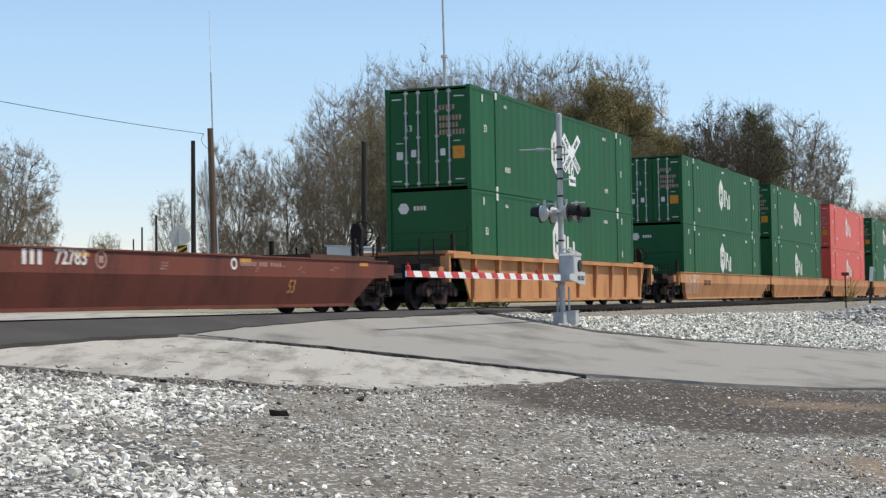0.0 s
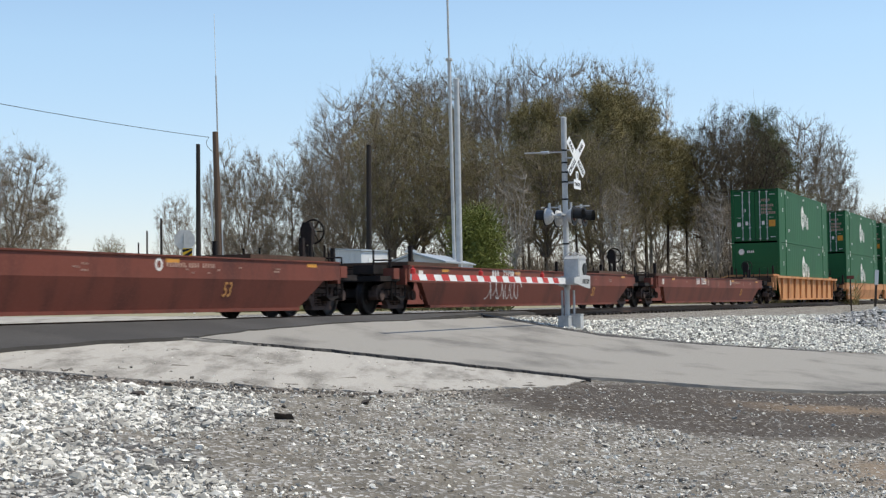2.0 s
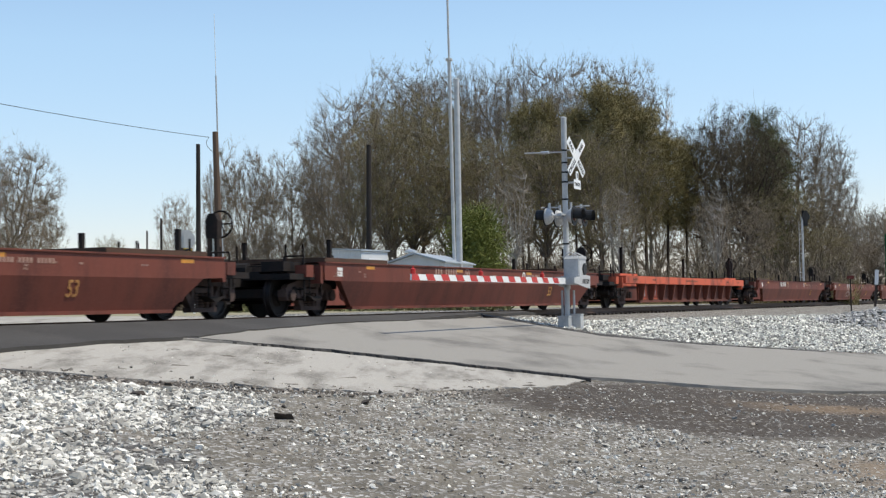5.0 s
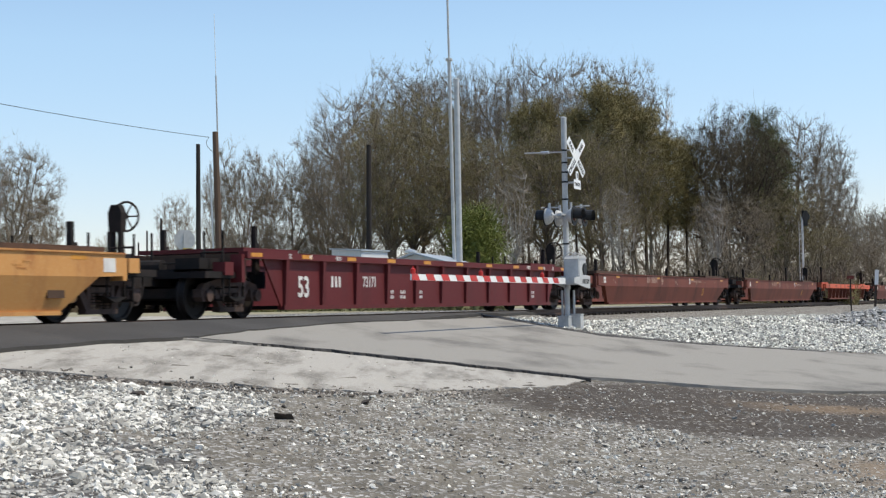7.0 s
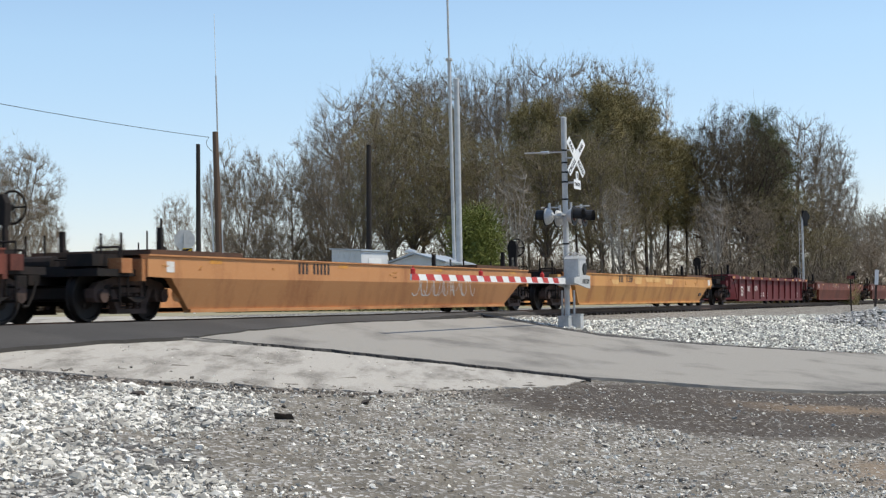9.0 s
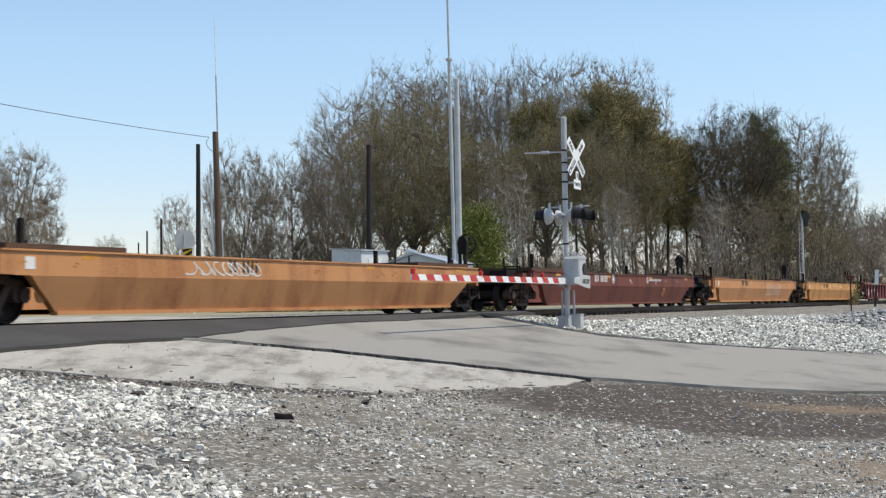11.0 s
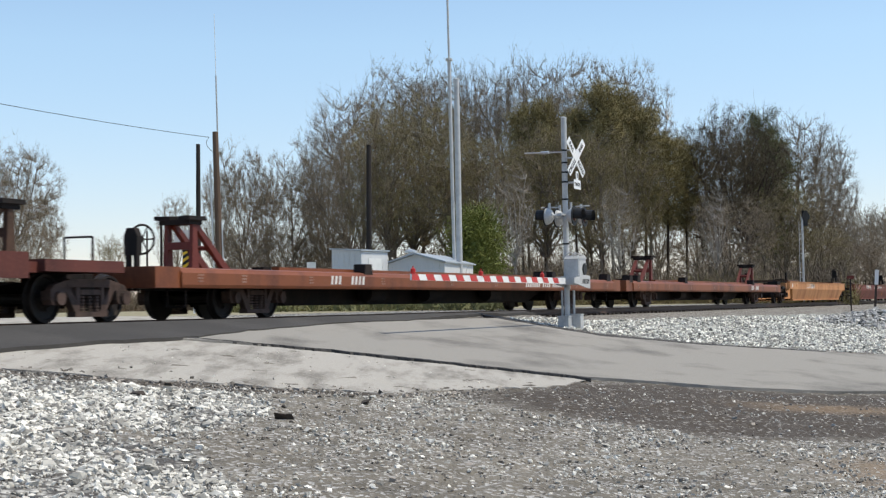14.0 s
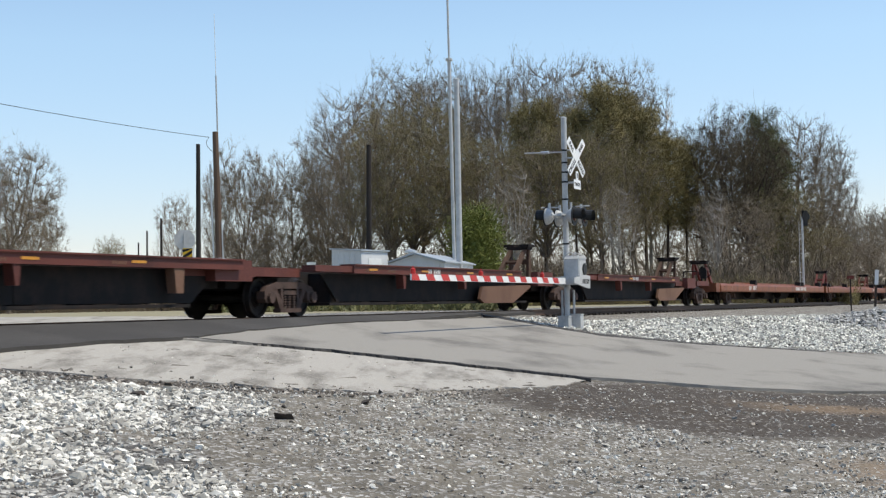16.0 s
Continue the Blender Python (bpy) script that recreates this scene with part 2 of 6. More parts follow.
def lathe(bm, profile, centre, axis="y", n=20):
    """Profile of (along, radius) turned about an axis through centre."""
    rings = []
    for a, r in profile:
        ring = []
        for k in range(n):
            c, s = math.cos(k * 6.28318 / n) * r, math.sin(k * 6.28318 / n) * r
            off = {"y": (c, a, s), "z": (c, s, a), "x": (a, c, s)}[axis]
            ring.append(bm.verts.new(Vector(centre) + Vector(off)))
        rings.append(ring)
    fs = []
    for p, q in zip(rings, rings[1:]):
        for k in range(n):
            fs.append(bm.faces.new((p[k], p[(k + 1) % n], q[(k + 1) % n], q[k])))
    fs += [bm.faces.new(rings[0]), bm.faces.new(rings[-1])]
    bmesh.ops.recalc_face_normals(bm, faces=fs)


def ring(bm, x, y, z, outer, inner, n=20):
    """A flat raised ring on a side that faces -y."""
    rows = [[bm.verts.new((x + r * math.cos(k * 6.28318 / n), v, z + r * math.sin(k * 6.28318 / n))) for k in range(n)] for r, v in ((outer, y + 0.005), (outer, y), (inner, y), (inner, y + 0.005))]
    for p, q in zip(rows, rows[1:]):
        for k in range(n):
            bm.faces.new((p[k], p[(k + 1) % n], q[(k + 1) % n], q[k]))


def mesh_from(bm, name, mat, smooth=False):
    me = bpy.data.meshes.new(name)
    bm.to_mesh(me)
    bm.free()
    me.materials.append(mat)
    if smooth:
        me.shade_smooth()
    return me


def part(name, bm, mat, parent, label="", at=None):
    me = bm if isinstance(bm, bpy.types.Mesh) else mesh_from(bm, name, mat)
    ob = new(name, me)
    if parent is not None:
        ob.parent = parent
    if at is not None:
        ob.matrix_basis = at
    return tagged(ob, label)


def thing(name, label, category, group="", kind="", at=None):
    ob = new(name)
    ob.empty_display_size = 0.3
    if at is not None:
        ob.matrix_basis = at
    return tagged(ob, label, category, group, kind)


def raw_mesh(name, verts, faces, mat):
    """A mesh from numpy arrays: verts n x 3, faces m x k."""
    me = bpy.data.meshes.new(name)
    verts, faces = np.asarray(verts, np.float32), np.asarray(faces, np.int32)
    m, k = faces.shape
    me.vertices.add(len(verts))
    me.vertices.foreach_set("co", verts.ravel())
    me.loops.add(m * k)
    me.loops.foreach_set("vertex_index", faces.ravel())
    me.polygons.add(m)
    me.polygons.foreach_set("loop_start", np.arange(0, m * k, k, dtype=np.int32))
    me.update(calc_edges=True)
    me.shade_flat()
    me.materials.append(mat)
    return me


def words(text, size, mat, parent, at, name="lettering", bold=0.0, width=1.0):
    """Flat raised lettering in the built-in font, centred, facing its local z."""
    cu = bpy.data.curves.new("text", "FONT")
    cu.body, cu.size, cu.align_x, cu.align_y, cu.extrude, cu.offset = text, size, "CENTER", "CENTER", 0.003, bold
    cu.resolution_u = 3
    tmp = new("text", cu)
    me = bpy.data.meshes.new_from_object(tmp.evaluated_get(bpy.context.evaluated_depsgraph_get()))
    bpy.data.objects.remove(tmp)
    bpy.data.curves.remove(cu)
    me.name = name
    me.transform(Matrix.Diagonal((width, 1, 1, 1)))
    me.materials.clear()
    me.materials.append(mat)
    return part(name, me, mat, parent, "", at)


def bars(pattern, x, z, h, mat, parent, y, name="marking", wide=0.62, lean=0.0):
    """Unreadable or withheld writing: one plain upright bar a character, gaps at the blanks, on a side at y that faces -y."""
    bm = bmesh.new()
    w = h * wide
    for ch in pattern:
        if ch != " ":
            prism(bm, [(x, z), (x + w * 0.52, z), (x + w * 0.52 + lean * h, z + h), (x + lean * h, z + h)], y - 0.006, y + 0.002)
        x += w
    return tagged(part(name, bm, mat, parent), kind="stuff")


FACE = pose(0, 0, 0, 90, 0, 0)


def on_side(x, y, z):
    return pose(x, y, z, 90, 0, 0)


# ---- ground: one sheet to the horizon, fine where the camera stands near ----
def inside(px, py, poly):
    r = np.zeros(px.shape, bool)
    for (x0, y0), (x1, y1) in zip(poly, poly[1:] + poly[:1]):
        c = (y0 > py) != (y1 > py)
        with np.errstate(divide="ignore", invalid="ignore"):
            r ^= c & (px < (x1 - x0) * (py - y0) / (y1 - y0) + x0)
    return r


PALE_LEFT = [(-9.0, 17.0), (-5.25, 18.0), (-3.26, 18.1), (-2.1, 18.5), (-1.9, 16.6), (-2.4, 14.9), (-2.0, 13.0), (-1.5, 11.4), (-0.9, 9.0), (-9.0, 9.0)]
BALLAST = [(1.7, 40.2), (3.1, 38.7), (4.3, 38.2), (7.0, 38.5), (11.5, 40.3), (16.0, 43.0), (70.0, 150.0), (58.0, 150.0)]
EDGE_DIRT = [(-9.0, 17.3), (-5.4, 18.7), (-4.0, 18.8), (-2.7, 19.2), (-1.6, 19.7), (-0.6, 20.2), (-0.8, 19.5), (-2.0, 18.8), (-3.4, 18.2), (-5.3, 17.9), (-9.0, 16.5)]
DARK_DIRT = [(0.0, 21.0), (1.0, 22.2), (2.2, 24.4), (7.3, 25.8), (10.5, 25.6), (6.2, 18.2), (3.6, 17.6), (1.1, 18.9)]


def soft_zone(px, py, poly, reach):
    """1 inside, fading to 0 over the reach outside, by a few shifted samples."""
    acc = np.zeros(px.shape)
    for k in range(8):
        acc += inside(px + math.cos(k * 0.785) * reach, py + math.sin(k * 0.785) * reach, poly)
    return (acc + 2 * inside(px, py, poly)) / 10


def axis(fine0, fine1, step, far):
    mid = list(np.arange(fine0, fine1, step))
    lo, hi, d = [], [], step
    a, b = fine0, fine1
    while a > -far or b < far:
        d *= 1.14
        a, b = a - d, b + d
        lo.append(a)
        hi.append(b)
    return np.array(lo[::-1] + mid + [fine1] + hi)


def build_ground():
    xs, ys = axis(-8, 14, 0.16, 3500), axis(8, 44, 0.16, 3500)
    gx, gy = np.meshgrid(xs, ys)
    z = ground_z(gx, gy)
    rng = np.random.default_rng(3)
    near = np.clip(1 - np.hypot(gx, gy - 20) / 60, 0, 1)
    z = z + near * 0.012 * rng.standard_normal(z.shape)
    n, m = gx.shape
    v = np.stack([gx, gy, z], -1).reshape(-1, 3)
    i = np.arange(n * m).reshape(n, m)
    f = np.stack([i[:-1, :-1], i[:-1, 1:], i[1:, 1:], i[1:, :-1]], -1).reshape(-1, 4)
    mat, nodes, links, bsdf = material("gravel_and_dirt")
    me = raw_mesh("ground", v, f, mat)
    px, py = v[:, 0], v[:, 1]
    dx, dy = px - TRACK[0], py - TRACK[1]
    s, q = dx * SA + dy * CA, dx * CA - dy * SA
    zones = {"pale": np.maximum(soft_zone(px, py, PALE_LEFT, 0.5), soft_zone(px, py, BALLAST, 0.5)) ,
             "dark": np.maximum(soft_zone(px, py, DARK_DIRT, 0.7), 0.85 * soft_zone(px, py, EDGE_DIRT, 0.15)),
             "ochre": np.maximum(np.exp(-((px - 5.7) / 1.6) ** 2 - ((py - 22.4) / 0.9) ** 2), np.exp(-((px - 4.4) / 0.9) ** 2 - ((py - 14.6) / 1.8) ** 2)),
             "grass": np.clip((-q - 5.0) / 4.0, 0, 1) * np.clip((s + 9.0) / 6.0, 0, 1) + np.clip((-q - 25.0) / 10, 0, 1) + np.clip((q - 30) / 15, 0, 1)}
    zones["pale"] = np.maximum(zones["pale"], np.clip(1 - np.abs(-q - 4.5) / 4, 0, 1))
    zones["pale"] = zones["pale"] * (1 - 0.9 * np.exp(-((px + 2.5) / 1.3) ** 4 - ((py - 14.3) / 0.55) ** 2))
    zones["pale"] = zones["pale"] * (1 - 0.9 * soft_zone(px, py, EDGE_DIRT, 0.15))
    zones["grass"] = np.clip(zones["grass"], 0, 1)
    for k, w in zones.items():
        at = me.attributes.new(k, "FLOAT", "POINT")
        at.data.foreach_set("value", np.asarray(w, np.float32))
    tc = nodes.new("ShaderNodeTexCoord")
    vec = tc.outputs["Object"]

    def zone(k):
        a = nodes.new("ShaderNodeAttribute")
        a.attribute_name = k
        return a.outputs["Fac"]

    vo = nodes.new("ShaderNodeTexVoronoi")
    vo.inputs["Scale"].default_value = 26
    links.new(vec, vo.inputs["Vector"])
    vo2 = nodes.new("ShaderNodeTexVoronoi")
    vo2.inputs["Scale"].default_value = 11
    links.new(vec, vo2.inputs["Vector"])
    sep = nodes.new("ShaderNodeSeparateColor")
    links.new(vo.outputs["Color"], sep.inputs[0])
    sep2 = nodes.new("ShaderNodeSeparateColor")
    links.new(vo2.outputs["Color"], sep2.inputs[0])
    big = noise_of(nodes, links, vec, 0.7, 6)
    mid = noise_of(nodes, links, vec, 3.0, 6, 0.7)
    dirt = mix_of(nodes, links, ramp_of(nodes, links, big, 0.35, 0.7), (0.115, 0.100, 0.078), (0.20, 0.178, 0.142))
    dirt = mix_of(nodes, links, ramp_of(nodes, links, mid, 0.5, 0.75), dirt, (0.078, 0.070, 0.057))
    speck = mix_of(nodes, links, ramp_of(nodes, links, sep.outputs[0], 0.72, 0.95), dirt, (0.40, 0.385, 0.365))
    pale = mix_of(nodes, links, sep2.outputs[1], (0.22, 0.208, 0.186), (0.56, 0.54, 0.495))
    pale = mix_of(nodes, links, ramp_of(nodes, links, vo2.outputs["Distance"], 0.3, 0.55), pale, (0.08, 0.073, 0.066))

    def patch(k, base, col, lo=0.35, hi=0.75):
        a = nodes.new("ShaderNodeMath")
        a.operation = "ADD"
        links.new(zone(k), a.inputs[0])
        w = nodes.new("ShaderNodeMath")
        w.operation = "MULTIPLY_ADD"
        links.new(mid, w.inputs[0])
        w.inputs[1].default_value, w.inputs[2].default_value = 0.9, -0.45
        links.new(w.outputs[0], a.inputs[1])
        return mix_of(nodes, links, ramp_of(nodes, links, a.outputs[0], lo, hi), base, col)

    dk = mix_of(nodes, links, ramp_of(nodes, links, sep.outputs[0], 0.9, 0.99), (0.058, 0.045, 0.033), (0.34, 0.32, 0.29))
    c = patch("dark", speck, dk, 0.25, 0.85)
    c = patch("ochre", c, mix_of(nodes, links, mid, (0.27, 0.175, 0.10), (0.17, 0.128, 0.08)), 0.25, 1.35)
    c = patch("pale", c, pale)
    c = patch("grass", c, mix_of(nodes, links, mid, (0.34, 0.30, 0.20), (0.20, 0.185, 0.10)))
    links.new(c, bsdf.inputs["Base Color"])
    bsdf.inputs["Roughness"].default_value = 0.95
    bump_of(nodes, links, bsdf, vo.outputs["Distance"], 0.7, 0.02)
    ob = new("ground", me)
    return tagged(ob, "grey gravel and packed dirt ground beside the railway", "ground", kind="structure")


build_ground()


def resample(pts, n):
    pts = np.array(pts, float)
    d = np.r_[0, np.cumsum(np.hypot(*np.diff(pts, axis=0).T))]
    t = np.linspace(0, d[-1], n)
    return np.stack([np.interp(t, d, pts[:, 0]), np.interp(t, d, pts[:, 1])], -1)


def paving(name, edge_a, edge_b, n, m, lift, mat, label, seed, rag=0.05):
    """A paved sheet between two edge lines, laid on the ground, with a thin worn edge."""
    a, b = resample(edge_a, n), resample(edge_b, n)
    rng = np.random.default_rng(seed)
    for e in (a, b):
        w = np.convolve(rng.standard_normal(n + 8), np.ones(5) / 5, "same")[4:-4]
        e[:, 1] += rag * 2 * w
    t = np.linspace(0, 1, m)[:, None, None]
    g = a[None] * (1 - t) + b[None] * t
    z = ground_z(g[..., 0], g[..., 1]) + lift
    top = np.concatenate([g, z[..., None]], -1)
    low = top[[0, -1]].copy()
    low[..., 2] -= lift + 0.08
    v = np.concatenate([top.reshape(-1, 3), low.reshape(-1, 3)])
    i = np.arange(n * m).reshape(m, n)
    f = np.stack([i[:-1, :-1], i[:-1, 1:], i[1:, 1:], i[1:, :-1]], -1).reshape(-1, 4)
    j = n * m + np.arange(2 * n).reshape(2, n)
    f = np.concatenate([f, np.stack([i[0, :-1], j[0, :-1], j[0, 1:], i[0, 1:]], -1), np.stack([i[-1, 1:], j[1, 1:], j[1, :-1], i[-1, :-1]], -1)])
    ob = new(name, raw_mesh(name, v, f, mat))
    return tagged(ob, label, name.replace("_", " "), kind="structure")


def tq(s, q):
    p = on_track(s, q)
    return (p.x, p.y)


paving("road", [(-4.6, 24.17), (-3.41, 27.47), (-1.53, 32.82), (1.35, 38.98), (2.45, 38.33), (3.7, 36.78), (6.33, 37.15), (11.13, 38.74), (16, 39.4), (40, 44)],
       [(-4.5, 24.1), (-3.5, 24.8), (-2.2, 25.2), (-0.81, 25.25), (0.86, 25.1), (2.29, 24.6), (4.7, 24.9), (7.49, 26.1), (11, 26.6), (40, 30)],
       160, 26, 0.05, M["asphalt"], "worn grey asphalt road rising to the level crossing", 1, 0.03)
paving("pavement", [(-13, 9.6), (-6.74, 20.65), (-6.23, 21.51), (-4.55, 24.15), (-3.5, 24.78), (-2.2, 25.15), (-0.81, 25.18), (0.86, 25.0), (2.29, 24.5)],
       [(-11, 8.5), (-5.38, 18.5), (-4.5, 18.5), (-4.0, 18.65), (-2.73, 19.1), (-1.6, 19.6), (-0.65, 20.08), (0.9, 21.8), (2.11, 23.7)],
       110, 22, 0.018, M["apron"], "pale worn pavement apron beside the road", 2, 0.15)
paving("crossing_pavement", [tq(-42, 2.05), tq(-30, 2.05), tq(-12, 2.05), tq(-4, 2.05), tq(1.6, 2.05)],
       [tq(-42, 4.2), tq(-30, 4.2), tq(-18.5, 3.7), tq(-14.2, 3.1), tq(-4.0, 2.6), tq(1.6, 2.4)],
       110, 8, 0.075, M["newtar"], "dark new asphalt strip along the rails", 4, 0.2)
paving("crossing_deck", [tq(-42, -2.3), tq(-20, -2.3), tq(1.6, -2.3)], [tq(-42, 2.05), tq(-20, 2.05), tq(1.6, 2.05)],
       60, 6, 0.045, M["newtar"], "asphalt crossing deck between the rails", 5, 0.0)
paving("far_pavement", [tq(-70, -2.35), tq(-30, -2.35), tq(-6, -2.35)], [tq(-110, -60), tq(-40, -45), tq(-6, -12)],
       60, 12, 0.05, M["apron"], "pale worn road beyond the railway", 9, 0.04)

paving("road_seam", [(-4.7, 24.26), (-3.5, 24.84), (-2.2, 25.18), (-0.81, 25.20), (0.86, 25.02), (1.7, 24.72), (2.3, 24.36)],
       [(-4.68, 24.2), (-3.5, 24.77), (-2.2, 25.09), (-0.81, 25.09), (0.86, 24.90), (1.7, 24.62), (2.3, 24.3)], 140, 3, 0.060, M["crack"], "dark crumbled seam where two pavements meet", 6, 0.05)
paving("road_shoulder", [(1.0, 39.7), (1.7, 39.4), (2.6, 38.75), (3.75, 37.3), (6.4, 37.5), (9.5, 38.5)],
       [(1.0, 39.2), (1.5, 38.85), (2.4, 38.2), (3.7, 36.7), (6.33, 37.1), (9.5, 38.25)], 80, 4, 0.058, M["newtar"], "dark asphalt shoulder along the road edge", 7, 0.08)


# ---- loose stones ----
def icosa():
    t = (1 + 5 ** 0.5) / 2
    v = np.array([(-1, t, 0), (1, t, 0), (-1, -t, 0), (1, -t, 0), (0, -1, t), (0, 1, t), (0, -1, -t), (0, 1, -t), (t, 0, -1), (t, 0, 1), (-t, 0, -1), (-t, 0, 1)])
    f = np.array([(0, 11, 5), (0, 5, 1), (0, 1, 7), (0, 7, 10), (0, 10, 11), (1, 5, 9), (5, 11, 4), (11, 10, 2), (10, 7, 6), (7, 1, 8),
                  (3, 9, 4), (3, 4, 2), (3, 2, 6), (3, 6, 8), (3, 8, 9), (4, 9, 5), (2, 4, 11), (6, 2, 10), (8, 6, 7), (9, 8, 1)])
    return v / np.linalg.norm(v[0]), f


def stones(name, px, py, size, mat, label, seed, sink=0.25):
    rng = np.random.default_rng(seed)
    n = len(px)
    v0, f0 = icosa()
    v = v0[None] * (1 + 0.42 * rng.standard_normal((n, 12, 1)).clip(-1.3, 1.5))
    v = v * np.stack([rng.uniform(0.8, 1.3, n), rng.uniform(0.7, 1.1, n), rng.uniform(0.45, 0.8, n)], -1)[:, None]
    a = rng.uniform(0, 6.283, n)
    c, s = np.cos(a)[:, None], np.sin(a)[:, None]
    tip = rng.normal(0, 0.7, n)[:, None]
    x, y, z = v[..., 0], v[..., 1], v[..., 2]
    y, z = y * np.cos(tip) - z * np.sin(tip), y * np.sin(tip) + z * np.cos(tip)
    v = np.stack([x * c - y * s, x * s + y * c, z], -1) * size[:, None, None]
    v += np.stack([px, py, ground_z(px, py) + size * sink], -1)[:, None]
    f = (f0[None] + 12 * np.arange(n)[:, None, None]).reshape(-1, 3)
    ob = new(name, raw_mesh(name, v.reshape(-1, 3), f, mat))
    return tagged(ob, label, "gravel", kind="stuff")


def scatter(poly, n, rng, keep=None):
    p = np.array(poly)
    lo, hi = p.min(0), p.max(0)
    out = np.zeros((0, 2))
    while len(out) < n:
        c = rng.uniform(lo, hi, (n * 2, 2))
        ok = inside(c[:, 0], c[:, 1], poly)
        if keep is not None:
            ok &= keep(c, rng)
        out = np.concatenate([out, c[ok]])
    return out[:n]


def lay_gravel():
    rng = np.random.default_rng(11)
    view = lambda c, r: np.abs(c[:, 0]) < 0.31 * c[:, 1] + 0.6
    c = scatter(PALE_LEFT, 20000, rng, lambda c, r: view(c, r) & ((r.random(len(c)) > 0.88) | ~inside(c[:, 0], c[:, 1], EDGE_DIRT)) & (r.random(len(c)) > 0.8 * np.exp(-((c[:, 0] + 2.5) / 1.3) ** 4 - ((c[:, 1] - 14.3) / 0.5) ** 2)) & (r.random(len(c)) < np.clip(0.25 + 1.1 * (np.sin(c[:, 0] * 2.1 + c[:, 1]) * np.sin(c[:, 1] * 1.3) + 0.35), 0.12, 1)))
    stones("pale_gravel", c[:, 0], c[:, 1], rng.gamma(3.2, 0.0058, len(c)).clip(0.007, 0.055), M["stone"], "loose pale grey crushed stone heaped on the ground", 1)
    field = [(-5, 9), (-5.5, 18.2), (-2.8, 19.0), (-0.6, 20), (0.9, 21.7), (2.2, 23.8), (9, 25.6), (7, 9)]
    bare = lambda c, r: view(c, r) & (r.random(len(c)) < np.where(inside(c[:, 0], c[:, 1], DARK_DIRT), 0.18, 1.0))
    c = scatter(field, 10000, rng, bare)
    stones("loose_gravel", c[:, 0], c[:, 1], rng.gamma(2.5, 0.0040, len(c)).clip(0.005, 0.035), M["darkstone"], "small dirty gravel scattered over packed dirt", 2, 0.1)
    c = scatter(field, 14000, rng, lambda c, r: bare(c, r) & (r.random(len(c)) < np.clip(0.5 + 0.8 * np.sin(c[:, 0] * 1.7 + 0.6 * c[:, 1]) * np.sin(c[:, 1] * 0.9 - c[:, 0]), 0.08, 1)))
    stones("pale_chips", c[:, 0], c[:, 1], rng.gamma(2.5, 0.0042, len(c)).clip(0.005, 0.04), M["stone"], "pale stone chips strewn over packed dirt", 12, 0.2)
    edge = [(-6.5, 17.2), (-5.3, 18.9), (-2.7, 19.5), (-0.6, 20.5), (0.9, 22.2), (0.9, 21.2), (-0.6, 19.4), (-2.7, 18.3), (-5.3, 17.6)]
    c = scatter(edge, 1500, rng, view)
    stones("edge_gravel", c[:, 0], c[:, 1], rng.gamma(2.6, 0.0055, len(c)).clip(0.008, 0.045), M["darkstone"], "dark gravel along the crumbled pavement edge", 3, 0.3)
    near = lambda c, r: view(c, r) & (r.random(len(c)) < np.clip(1.6 - c[:, 1] / 70, 0.15, 1))
    c = scatter(BALLAST, 26000, rng, near)
    stones("track_ballast", c[:, 0], c[:, 1], rng.gamma(4.0, 0.0062, len(c)).clip(0.012, 0.055) * (0.7 + c[:, 1] / 130), M["ballaststone"], "pale grey crushed stone ballast beside the track", 4)
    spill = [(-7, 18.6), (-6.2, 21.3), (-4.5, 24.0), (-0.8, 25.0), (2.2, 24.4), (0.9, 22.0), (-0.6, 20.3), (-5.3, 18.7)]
    c = scatter(spill, 70, rng, view)
    stones("stray_chips", c[:, 0], c[:, 1], rng.uniform(0.01, 0.02, len(c)), M["stone"], "stray stone chips kicked onto the pavement", 23, 1.5)
    n = 1500
    ang, rad = rng.uniform(0, 6.283, n), rng.random(n) ** 0.5
    hx, hy = 17.9 + 2.6 * rad * np.cos(ang), 62.5 + 3.4 * rad * np.sin(ang)
    ob = stones("gravel_heap", hx, hy, rng.uniform(0.05, 0.11, n), M["heapstone"], "low heap of grey crushed stone beside the road", 21)
    co = np.zeros(len(ob.data.vertices) * 3, np.float32)
    ob.data.vertices.foreach_get("co", co)
    co = co.reshape(-1, 3)
    co[:, 2] += np.repeat(0.75 * (1 - rad) ** 0.9 * rng.uniform(0.75, 1.0, n), 12)
    ob.data.vertices.foreach_set("co", co.ravel())
    lump = np.array([[-1.71, 16.35], [-3.45, 17.2], [-0.95, 18.4]])
    stones("dark_lump", lump[:, 0], lump[:, 1], np.array([0.085, 0.07, 0.06]), M["tie"], "dark lump of broken asphalt on the gravel", 8, 0.4)


lay_gravel()


